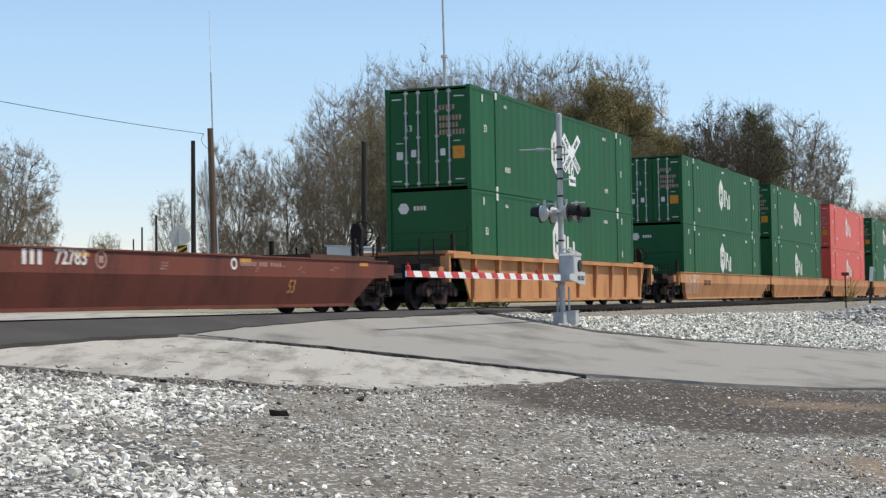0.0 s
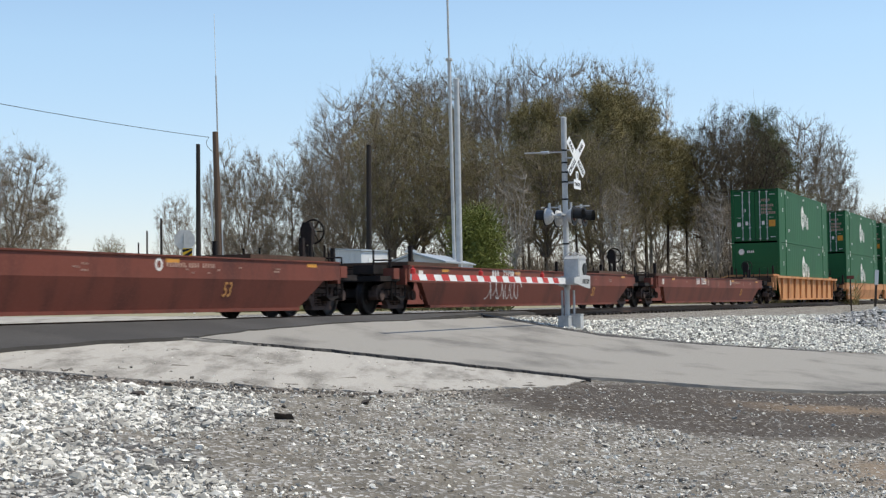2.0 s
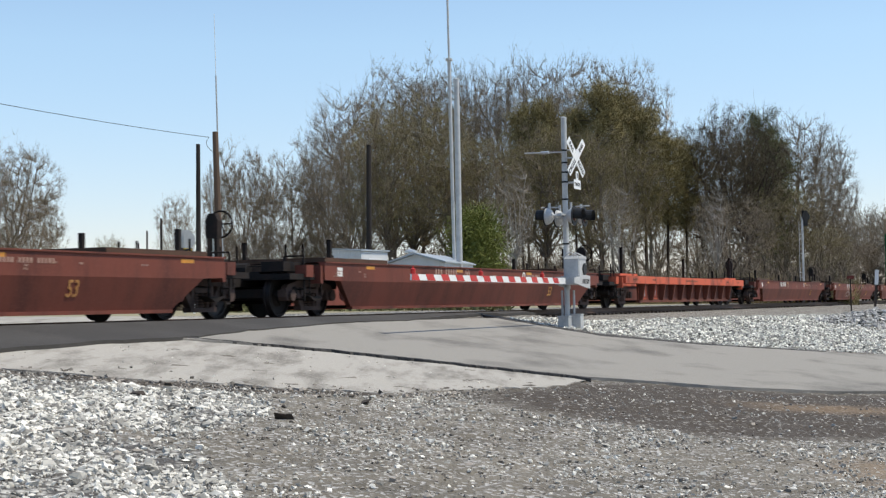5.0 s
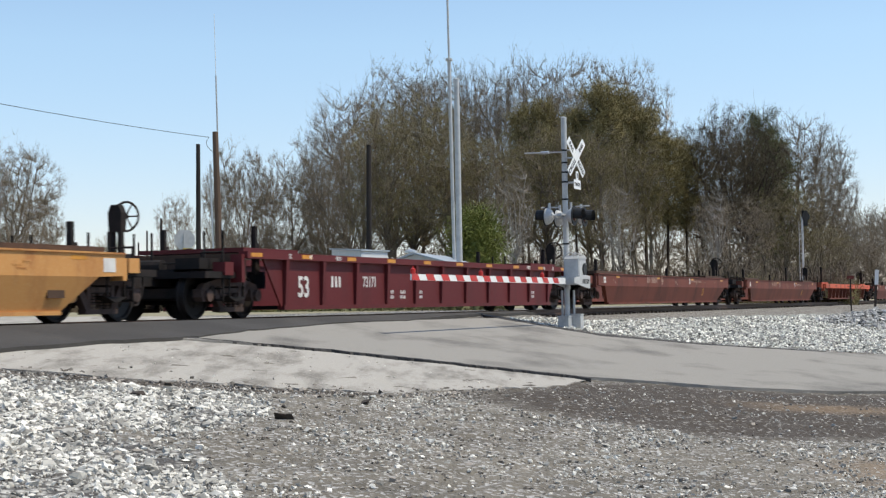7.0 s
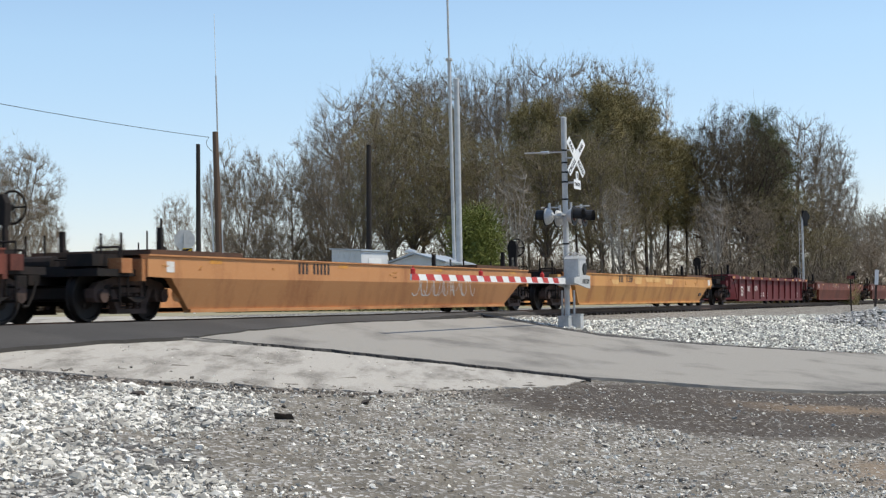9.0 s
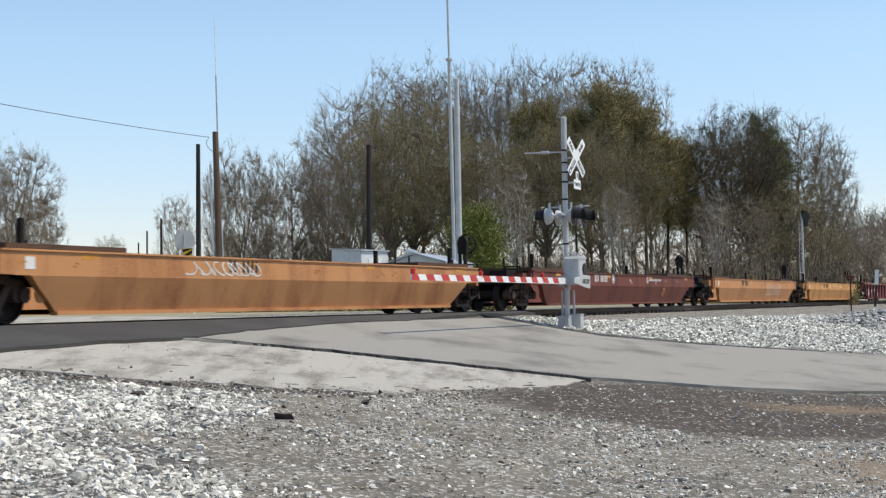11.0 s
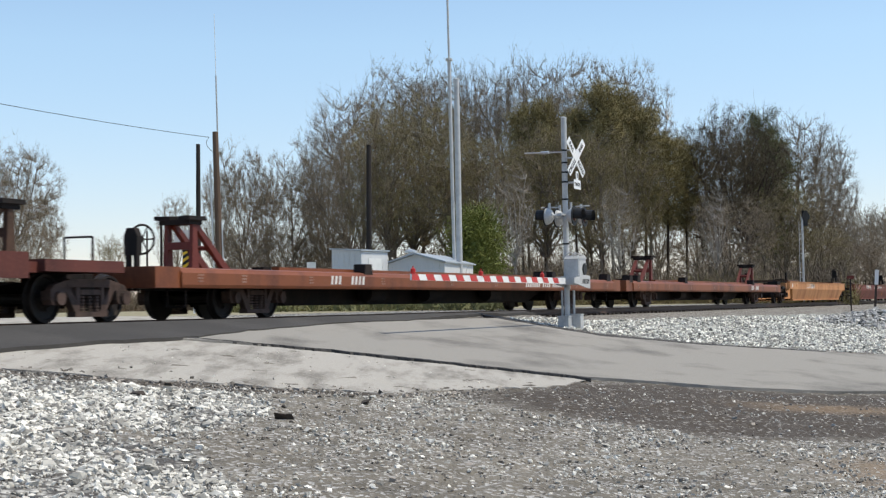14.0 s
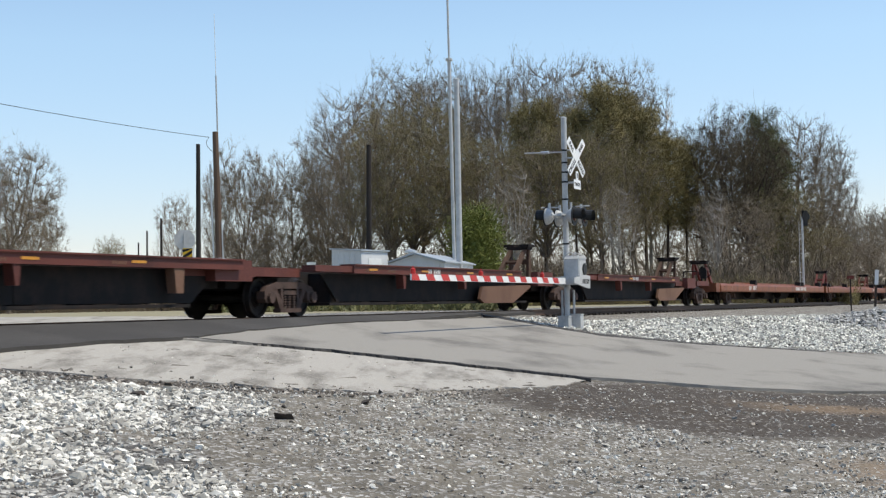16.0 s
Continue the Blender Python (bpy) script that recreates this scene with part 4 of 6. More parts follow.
bm = bmesh.new()
ring(bm, 3.6, -1.289, 0.55, 0.16, 0.10)
part("emblem", bm, M["skirt"], c)

c = add_train(ribbed_well("well_car", M["maroon"], "empty maroon ribbed well car with white lettering", 9.95, 1.34, 1.20, 0.20, 1.42, 11, well=8.4), -156.9)
words("53", 0.62, M["white"], c, on_side(-7.45, -1.427, 0.62), "lettering", 0.012, 0.85)
bars("MMM", -6.15, 0.64, 0.24, M["white"], c, -1.42, wide=0.75)
words("73171", 0.34, M["white"], c, on_side(-4.2, -1.424, 0.76), "lettering", 0.005, 0.85)
for x, n in ((-3.05, 3), (-2.5, 5), (-1.35, 3), (6.9, 4)):
    for r in (0, 1):
        bars("i" * n, x, 0.5 - 0.12 * r, 0.08, M["white"], c, -1.42, wide=0.8)
chevrons(c, -9.6, 9.6, 10, 1.235, -1.53, 0.08)
for x, tx in ((-8.2, "53"), (-7.3, "48"), (-6.0, "4020"), (6.4, "4020"), (7.8, "48"), (8.6, "53")):
    words(tx, 0.14, M["white"], c, on_side(x, -1.534, 1.27))

# double-stacked train ahead
c = add_train(ribbed_well("well_car", M["tan"], "loaded tan ribbed well car under stacked containers", 10.0, 1.48, 1.36, 0.22, 1.40, 10, over=1.55), 8.05)
STACKS = [(8.1, "green"), (32.0, "green"), (51.4, "green"), (71.6, "red"), (92.5, "green"), (112.5, "green")]
for i, (s, col) in enumerate(STACKS[1:]):
    ends = {0: (-1,), 1: (), 2: (1,), 3: (-1,), 4: (1,)}[i]
    c = add_train(smooth_well("well_car", M["tan"], "loaded faded tan well car under stacked containers", 9.55, 1.25, 0.2, ends, 0, False), s)
    if i in (1, 2, 4):
        truck(c, -9.9)
    if i == 0:
        scrawl(c, -8.6, -6.2, 0.4, 1.15, 31, M["white"])
        bars("MMMM MMMMM", -5.4, 0.75, 0.22, M["black"], c, -1.5, wide=0.6)


def container(col, doors):
    """A 53-foot steel container; its door end looks back down the train."""
    L2, W2, H = 8.08, 1.295, 2.9
    mat = M[col]
    c = thing("container", "%s corrugated steel freight container with white markings, stacked" % ("dark green" if col == "green" else "faded red"), "container", "stacked containers")
    for o in (-1, 1):
        bm = bmesh.new()
        n = 108
        pts = []
        for k in range(n + 1):
            x = -L2 + 0.12 + (2 * L2 - 0.24) * k / n
            pts.append((x, o * (W2 - (0.008 if (k // 2) % 2 else 0.014))))
        lo = [bm.verts.new((x, y, 0.14)) for x, y in pts]
        hi = [bm.verts.new((x, y, H - 0.09)) for x, y in pts]
        for k in range(n):
            bm.faces.new((lo[k], lo[k + 1], hi[k + 1], hi[k]) if o < 0 else (lo[k + 1], lo[k], hi[k], hi[k + 1]))
        part("side_wall", bm, mat, c)
        bm = bmesh.new()
        box(bm, -L2, L2, *sorted((o * (W2 - 0.08), o * W2)), 0.0, 0.15)
        box(bm, -L2, L2, *sorted((o * (W2 - 0.08), o * W2)), H - 0.1, H)
        part("side_rail", bm, mat, c)
        for e in (-1, 1):
            bm = bmesh.new()
            box(bm, *sorted((e * (L2 - 0.14), e * (L2 + 0.005))), *sorted((o * (W2 - 0.12), o * (W2 + 0.005))), 0.0, H + 0.005)
            x = e * 6.1
            box(bm, x - 0.06, x + 0.06, *sorted((o * (W2 - 0.06), o * (W2 + 0.012))), 0.0, H + 0.012)
            part("corner_post", bm, mat, c)
            bm = bmesh.new()
            box(bm, x - 0.08, x + 0.08, *sorted((o * W2, o * (W2 + 0.016))), H - 0.22, H - 0.02)
            box(bm, x - 0.08, x + 0.08, *sorted((o * W2, o * (W2 + 0.016))), 0.02, 0.16)
            part("corner_casting", bm, M["white"], c)
    bm = bmesh.new()
    box(bm, -L2 + 0.05, L2 - 0.05, -W2 + 0.05, W2 - 0.05, H - 0.06, H - 0.01)
    box(bm, -L2 + 0.05, L2 - 0.05, -W2 + 0.05, W2 - 0.05, 0.08, 0.14)
    part("roof_and_floor", bm, mat, c)
    bm = bmesh.new()
    box(bm, L2 - 0.1, L2 - 0.03, -W2 + 0.1, W2 - 0.1, 0.1, H - 0.05)
    part("front_wall", bm, mat, c)
    if doors:
        for o in (-1, 1):
            bm = bmesh.new()
            box(bm, -L2 + 0.02, -L2 + 0.07, *sorted((o * 0.012, o * (W2 - 0.13))), 0.16, H - 0.12)
            d = part("door", bm, mat, c)
            for y in (0.28, 0.66):
                bm = bmesh.new()
                tube(bm, (-L2 - 0.02, o * y, 0.1), (-L2 - 0.02, o * y, H - 0.08), 0.021, n=6)
                for z in (0.2, 0.8, 1.5, 2.2, 2.75):
                    box(bm, -L2 - 0.045, -L2 + 0.02, o * y - 0.05, o * y + 0.05, z - 0.03, z + 0.03)
                part("lock_rod", bm, M["galv"], d)
            bm = bmesh.new()
            for y, z, w, h in ((0.98, 0.28, 0.2, 0.03), (0.98, 2.6, 0.24, 0.03), (0.9, 1.35, 0.16, 0.02), (0.47, 1.05, 0.1, 0.2), (0.9, 1.0, 0.14, 0.22)):
                box(bm, -L2 + 0.012, -L2 + 0.02, *sorted((o * (y - w / 2 - 0.05), o * (y + w / 2))), z - h / 2, z + h / 2)
            tagged(part("door_marking", bm, M["white"], d), kind="stuff")
        bm = bmesh.new()
        box(bm, -L2 + 0.008, -L2 + 0.02, -1.1, -0.75, 0.85, 1.2)
        part("placard", bm, M["reflector"], c)
        bm = bmesh.new()
        for r, n in ((2.3, 5), (2.0, 7), (1.8, 6), (1.6, 8)):
            for k in range(n):
                box(bm, -L2 + 0.01, -L2 + 0.02, -0.35 - 0.1 * k - 0.06, -0.35 - 0.1 * k, r - 0.07, r + 0.07)
        tagged(part("marking", bm, M["faint"], c), kind="stuff")
        words("53", 0.26, M["white"], c, pose(-L2 + 0.012, 0.6, 1.75, 90, 0, -90))
    else:
        bm = bmesh.new()
        box(bm, -L2 + 0.04, -L2 + 0.1, -W2 + 0.1, W2 - 0.1, 0.1, H - 0.05)
        w = part("end_wall", bm, mat, c)
        for k in range(8):
            bm = bmesh.new()
            box(bm, -L2 + 0.01, -L2 + 0.039, -W2 + 0.16, W2 - 0.16, 0.2 + 0.22 * k, 0.31 + 0.22 * k)
            part("end_rib", bm, mat, w)
        words("53", 0.24, M["white"], c, pose(-L2 + 0.006, -0.1, 1.02, 90, 0, -90))
        bm = bmesh.new()
        prism(bm, [(0.78 + 0.17 * math.cos(k * 1.0472), 2.42 + 0.17 * math.sin(k * 1.0472)) for k in range(6)], -L2 + 0.006, -L2 + 0.02, "x")
        for k in range(4):
            box(bm, -L2 + 0.006, -L2 + 0.02, 0.1 + 0.1 * k, 0.17 + 0.1 * k, 2.36, 2.48)
        part("emblem", bm, M["white"], c)
    y = -W2 - 0.002
    bm = bmesh.new()
    prism(bm, [(-0.75, 1.5 - 0.62), (-0.32, 1.25), (-0.32, 1.95), (-0.75, 2.1 + 0.22), (-1.18, 1.95), (-1.18, 1.25)], y - 0.004, y + 0.01)
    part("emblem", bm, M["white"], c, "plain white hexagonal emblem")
    bm = bmesh.new()
    for x in (-0.98, -0.62):
        box(bm, x, x + 0.1, y - 0.007, y - 0.004, 1.3, 1.9)
    box(bm, -0.9, -0.6, y - 0.007, y - 0.004, 1.55, 1.65)
    part("emblem_bars", bm, mat, c)
    bm = bmesh.new()
    for x, a, b in ((-0.12, 1.1, 1.9), (0.22, 1.45, 1.85), (0.5, 1.0, 1.5), (0.84, 1.0, 1.7)):
        box(bm, x, x + 0.2, y - 0.004, y + 0.01, a, b)
    part("emblem_lettering", bm, M["white"], c)
    for x, z, n, h in ((-5.4, 0.62, 4, 0.16), (-5.4, 2.5, 3, 0.1), (-0.6, 2.62, 7, 0.1), (4.6, 0.62, 4, 0.14), (4.4, 2.45, 5, 0.12), (6.6, 1.3, 1, 0.22), (6.6, 2.5, 1, 0.22), (-7.2, 2.5, 1, 0.22)):
        bars("M" * n, x, z, h, M["white"], c, y, wide=0.75)
    words("53", 0.30, M["white"], c, on_side(-6.95, y - 0.003, 1.75), bold=0.006, width=0.75)
    return c


proto = {}
for s, col in STACKS:
    for level in (0, 1):
        key = (col, level)
        if key not in proto:
            proto[key] = container(col, level == 1)
            ob = proto[key]
        else:
            ob = copy_thing(proto[key], Matrix.Identity(4))
        z = 0.42 + level * 2.92
        ob.matrix_basis = track_pose(s, 0, z)
        TRAIN.append((ob, s))


def hitch(parent, x, top, facing, mat, deck):
    """Trailer hitch: a slotted king-pin plate on legs with a long diagonal strut."""
    bm = bmesh.new()
    h = top
    for y in (-0.3, 0.3):
        prism(bm, [(x - 0.13, deck), (x + 0.13, deck), (x + 0.07, h - 0.15), (x - 0.07, h - 0.15)], y - 0.045, y + 0.045)
        prism(bm, [(x - facing * 1.55, deck), (x - facing * 1.25, deck), (x + facing * 0.02, h - 0.12), (x - facing * 0.18, h - 0.12)], y * 0.8 - 0.05, y * 0.8 + 0.05)
    tube(bm, (x - facing * 0.75, -0.26, deck + 0.5), (x - facing * 0.75, 0.26, deck + 0.5), 0.05, n=8)
    box(bm, x - 0.1, x + 0.1, -0.3, 0.3, deck + 0.45, deck + 0.6)
    hp = part("hitch", bm, mat, parent, "raised trailer hitch with diagonal strut")
    bm = bmesh.new()
    prism(bm, [(x - 0.32, -0.42), (x + 0.32, -0.42), (x + 0.32, 0.42), (x - 0.32, 0.42), (x - 0.24, 0.1), (x - 0.05, 0.0), (x - 0.24, -0.1)], h - 0.08, h, "z")
    box(bm, x - 0.24, x + 0.24, -0.36, 0.36, h - 0.17, h - 0.08)
    part("hitch_plate", bm, M["shadegrime"], hp)


def flat_car(hitches, boxes, marks, lettered):
    car = thing("flat_car", "empty rust-brown trailer flat car with raised hitches", "flat car", "cars of the passing train")
    H2 = 13.75
    for o in (-1, 1):
        bm = bmesh.new()
        pts = [(o * 1.1, 0.60), (o * 1.52, 0.60), (o * 1.54, 0.66), (o * 1.54, 0.88), (o * 1.48, 0.96), (o * 1.36, 0.985), (o * 1.1, 0.985)]
        prism(bm, pts, -H2, H2, "x")
        part("side_sill", bm, M["rustflat"], car)
        bm = bmesh.new()
        box(bm, -9.5, 11.5, *sorted((o * 1.02, o * 1.2)), 0.985, 1.06)
        part("rub_rail", bm, M["rustflat"], car)
    bm = bmesh.new()
    box(bm, -H2 + 0.02, H2 - 0.02, -1.098, 1.098, 0.88, 0.97)
    part("deck", bm, M["rustflat"], car)
    bm = bmesh.new()
    prism(bm, [(-H2 + 0.6, 0.6), (-9.0, 0.55), (-7.8, 0.25), (7.8, 0.25), (9.0, 0.55), (H2 - 0.6, 0.6), (H2 - 0.6, 0.87), (-H2 + 0.6, 0.87)], -0.42, 0.42)
    part("centre_sill", bm, M["shadegrime"], car)
    for k in range(14):
        x = -12 + k * 1.85
        bm = bmesh.new()
        box(bm, x - 0.06, x + 0.06, -1.05, 1.05, 0.62, 0.86)
        part("crossbearer", bm, M["shadegrime"], car)
    for k in (-4.5, -1.0, 3.4):
        bm = bmesh.new()
        tube(bm, (k, -0.75, 0.5), (k + 0.9, -0.75, 0.5), 0.2, n=12)
        part("air_tank", bm, M["shadegrime"], car)
    for o in (-1, 1):
        bm = bmesh.new()
        box(bm, *sorted((o * H2, o * (H2 + 0.82))), -1.5, 1.5, 0.60, 0.99)
        part("end_sill", bm, M["rustflat"], car)
        truck(car, o * 10.2, 0.42)
        coupler(car, o * (H2 + 1.0), o)
        bm = bmesh.new()
        for y in (-1.35, -0.95):
            tube(bm, (o * (H2 - 0.4), y, 0.6), (o * (H2 - 0.4), y, 0.25), 0.02, n=6)
        tube(bm, (o * (H2 - 0.4), -1.35, 0.25), (o * (H2 - 0.4), -0.95, 0.25), 0.02, n=6)
        part("step", bm, M["shadegrime"], car)
    for x, f in hitches:
        hitch(car, x, 2.08, f, M["rustred"], 0.96)
    for x in boxes:
        bm = bmesh.new()
        prism(bm, [(x - 0.22, 0.9), (x + 0.22, 0.9), (x + 0.17, 1.18), (x - 0.17, 1.18)], -1.5, -1.2)
        part("bridge_plate_hinge", bm, M["shadegrime"], car)
        bm = bmesh.new()
        prism(bm, [(x - 0.22, 0.9), (x + 0.22, 0.9), (x + 0.17, 1.18), (x - 0.17, 1.18)], 1.2, 1.5)
        part("bridge_plate_hinge", bm, M["shadegrime"], car)
    for x, n, h in marks:
        bars("M" * n, x, 0.70, h, M["white"], car, -1.54, wide=0.98, lean=0.25)
    for x in (-13.2, -11.6, -8.8, -5.2, -1.0, 2.2, 7.0, 9.4, 12.8):
        for r in (0, 1, 2):
            bars("i" * 4, x, 0.83 - 0.06 * r, 0.03, M["faint"], car, -1.54, wide=1.6)
    if lettered:
        hand_wheel(car, -14.1, -0.9, 1.5, M["shadegrime"])
    return car


add_train(flat_car([(-6.9, 1), (13.1, 1)], [-13.9, -12.9, -5.8, 7.6], [(6.9, 3, 0.19), (7.9, 4, 0.19)], False), -279.6)
add_train(flat_car([(-11.4, -1)], [13.2, 7.4, 6.5, -5.8], [(-7.8, 3, 0.19), (-6.8, 4, 0.19), (4.7, 7, 0.19), (6.2, 4, 0.19), (7.1, 5, 0.19)], True), -309.5)


def spine_unit(front_truck, plain):
    """One platform of an articulated intermodal car; x = 0 over its rear truck."""
    car = thing("intermodal_platform", "empty dull brown articulated intermodal platform with tan skirts", "flat car", "cars of the passing train")
    for o in (-1, 1):
        sd = lambda a, b: sorted((o * a, o * b))
        bm = bmesh.new()
        box(bm, 1.6, 3.4, *sd(1.15, 1.48), 0.98, 1.12)
        far = 17.0 if plain else 14.4
        box(bm, 3.4, far, *sd(1.2, 1.52), 0.96, 1.14)
        box(bm, 3.4, far, *sd(1.15, 1.56), 1.14, 1.17)
        part("side_sill", bm, M["spine"], car)
        bm = bmesh.new()
        # well sides near black: shade under the deck put into the colour
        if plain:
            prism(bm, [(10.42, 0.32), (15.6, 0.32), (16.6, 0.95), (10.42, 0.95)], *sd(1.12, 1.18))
            part("well_side", bm, M["shadegrime"], car)
            bm = bmesh.new()
            prism(bm, [(14.55, 0.98), (14.9, 0.98), (14.85, 0.5), (14.62, 0.5)], *sd(1.3, 1.5))
            part("bracket", bm, M["skirt"], car)
            bm = bmesh.new()
        prism(bm, [(3.6, 0.24), (3.9, 0.24), (3.9, 0.30), (3.6, 0.30)] if plain else [(11.3, 0.36), (11.6, 0.24), (13.9, 0.24), (15.4, 0.70), (15.4, 0.76), (11.5, 0.70)], *sd(1.36, 1.44))
        part("skirt", bm, M["skirt"], car)
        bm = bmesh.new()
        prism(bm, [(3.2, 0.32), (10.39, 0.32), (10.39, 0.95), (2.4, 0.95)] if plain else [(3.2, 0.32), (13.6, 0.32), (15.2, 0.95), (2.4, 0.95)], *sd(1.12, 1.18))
        part("well_side", bm, M["shadegrime"], car)
        for x in (6.2, 10.1):
            bm = bmesh.new()
            prism(bm, [(x - 0.10, 0.98), (x + 0.10, 0.98), (x + 0.06, 0.62), (x - 0.04, 0.62)], *sd(1.3, 1.5))
            part("bracket", bm, M["spine"], car)
    # underframe colour likewise holds the shade below the deck
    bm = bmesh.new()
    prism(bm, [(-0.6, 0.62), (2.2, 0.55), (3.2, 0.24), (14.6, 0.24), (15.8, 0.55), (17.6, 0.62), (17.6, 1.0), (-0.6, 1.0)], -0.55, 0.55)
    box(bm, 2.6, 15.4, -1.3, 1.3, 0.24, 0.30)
    part("centre_sill", bm, M["shadegrime"], car)
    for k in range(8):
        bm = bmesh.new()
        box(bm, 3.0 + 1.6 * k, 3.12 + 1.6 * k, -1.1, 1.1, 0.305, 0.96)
        part("crossbearer", bm, M["shadegrime"], car)
    bm = bmesh.new()
    box(bm, 15.0, 18.0, -1.2, 1.2, 0.84, 1.02)
    box(bm, 16.1, 17.5, -1.42, -1.2, 0.74, 1.16)
    box(bm, 16.1, 17.5, 1.2, 1.42, 0.74, 1.16)
    part("end_deck", bm, M["spine"], car)
    bm = bmesh.new()
    box(bm, -1.2, 1.6, -1.1, 1.1, 0.86, 1.04)
    part("end_deck", bm, M["spine"], car)
    truck(car, 1.2, 0.42)
    if front_truck:
        truck(car, 19.6, 0.42)
        coupler(car, 20.6, 1)
        bm = bmesh.new()
        box(bm, 18.0, 20.2, -1.35, 1.35, 0.86, 1.06)
        part("end_sill", bm, M["spine"], car)
        bm = bmesh.new()
        for y in (-0.9, -0.3):
            rail_post(bm, 19.9, y, 1.06, 1.5)
        tube(bm, (19.9, -0.9, 1.5), (19.9, -0.3, 1.5), 0.02, n=6)
        part("grab_iron", bm, M["shadegrime"], car)
    if not plain:
        hitch(car, 18.4, 2.1, 1, M["cover"], 1.02)
    bars("MMM MMMMM", 7.6, 1.0, 0.11, M["white"], car, -1.52, wide=0.8)
    for x in (4.0, 5.2, 9.4, 12.6):
        bars("i" * 5, x, 1.0, 0.06, M["skirt"], car, -1.52, wide=1.5)
    chevrons(car, 4.4, 13.4, 4, 1.03, -1.524, 0.05)
    return car


add_train(spine_unit(True, False), -345.0)
add_train(spine_unit(False, False), -363.5)
add_train(spine_unit(False, True), -382.0)


# ---- level crossing signal ----
SIG = on_track(-1.72, 4.46, -0.47)


def crossing_signal():
    sg = thing("crossing_signal", "galvanised level crossing signal mast with crossbuck, lamps and lowered gate", "crossing signal", at=pose(SIG.x, SIG.y, SIG.z, 0, 0, RZ))
    # local x along the track, local -y towards the approaching road
    bm = bmesh.new()
    tube(bm, (0, 0, 0.2), (0, 0, 5.42), 0.072, n=16)
    lathe(bm, [(0.0, 0.075), (0.05, 0.08), (0.08, 0.03)], (0, 0, 5.42), "z", 12)
    part("mast", bm, M["galv"], sg)
    for z in (2.2, 3.35, 3.8, 4.05, 4.3, 4.62):
        bm = bmesh.new()
        lathe(bm, [(-0.022, 0.07), (-0.022, 0.088), (0.022, 0.088), (0.022, 0.07)], (0, 0, z), "z", 12)
        part("clamp", bm, M["signblack"], sg)
    bm = bmesh.new()
    lathe(bm, [(0.0, 0.24), (0.06, 0.24), (0.1, 0.15), (0.34, 0.11), (0.36, 0.075)], (0, 0, 0), "z", 16)
    part("base", bm, M["galv"], sg)
    for x, y, w, h in ((-0.22, 0.0, 0.13, 0.32), (0.10, -0.22, 0.13, 0.36)):
        bm = bmesh.new()
        box(bm, x - w, x + w, y - 0.14, y + 0.14, 0.0, h)
        box(bm, x - w - 0.015, x + w + 0.015, y - 0.155, y + 0.155, h, h + 0.03)
        part("junction_box", bm, M["galv"], sg)
    bm = bmesh.new()
    tube(bm, (0.08, -0.16, 0.4), (0.08, -0.16, 1.0), 0.03)
    tube(bm, (0.08, 0.16, 0.2), (0.08, 0.16, 1.0), 0.03)
    part("conduit", bm, M["galv"], sg)
    # crossbuck
    for a in (45, -45):
        bm = bmesh.new()
        off = 0.0 if a > 0 else 0.012
        box(bm, -0.61, 0.61, -0.34 - off, -0.33 - off, -0.115, 0.115)
        b = part("crossbuck_blade", bm, M["signwhite"], sg, "white crossbuck blade with black lettering", pose(0, 0, 4.42, 0, 0, -9) @ pose(0, 0, 0, 0, a, 0))
        for tx, x in ((("RAIL", -0.36), ("ROAD", 0.36)) if a > 0 else (("CROSS", -0.36), ("ING", 0.36))):
            words(tx, 0.16, M["signblack"], b, on_side(x, -0.346 - off, 0.0))
    bm = bmesh.new()
    box(bm, -0.27, 0.27, -0.338, -0.33, 3.60, 3.84)
    box(bm, -0.1, 0.1, -0.338, -0.33, 3.84, 4.06)
    tp = part("track_plate", bm, M["signwhite"], sg, "white plate below the crossbuck")
    words("TRACKS", 0.12, M["signblack"], tp, on_side(0, -0.343, 3.72))
    bm = bmesh.new()
    box(bm, -0.035, 0.035, -0.341, -0.339, 3.89, 4.01)
    part("marking", bm, M["signblack"], tp)
    for z in (4.42, 3.78, 4.62, 4.2):
        bm = bmesh.new()
        tube(bm, (0, 0, z), (0, -0.33, z), 0.025, n=6)
        part("sign_bracket", bm, M["galv"], sg)
    # bell rod
    bm = bmesh.new()
    tube(bm, (0, 0.05, 4.58), (0, 1.1, 4.60), 0.018, n=6)
    tube(bm, (0, 0.42, 4.59), (0, 0.62, 4.59), 0.04, n=8)
    part("side_arm", bm, M["alu"], sg)
    # flashing lamps, front and back pairs
    bm = bmesh.new()
    for y in (-0.12, 0.12):
        tube(bm, (-0.75, y, 2.92), (0.75, y, 2.92), 0.03)
        box(bm, -0.12, 0.12, y - 0.06, y + 0.06, 2.84, 3.0)
        tube(bm, (0, y, 3.15), (0, y * 5.5, 3.16), 0.02, n=6)
    part("crossarm", bm, M["galv"], sg)
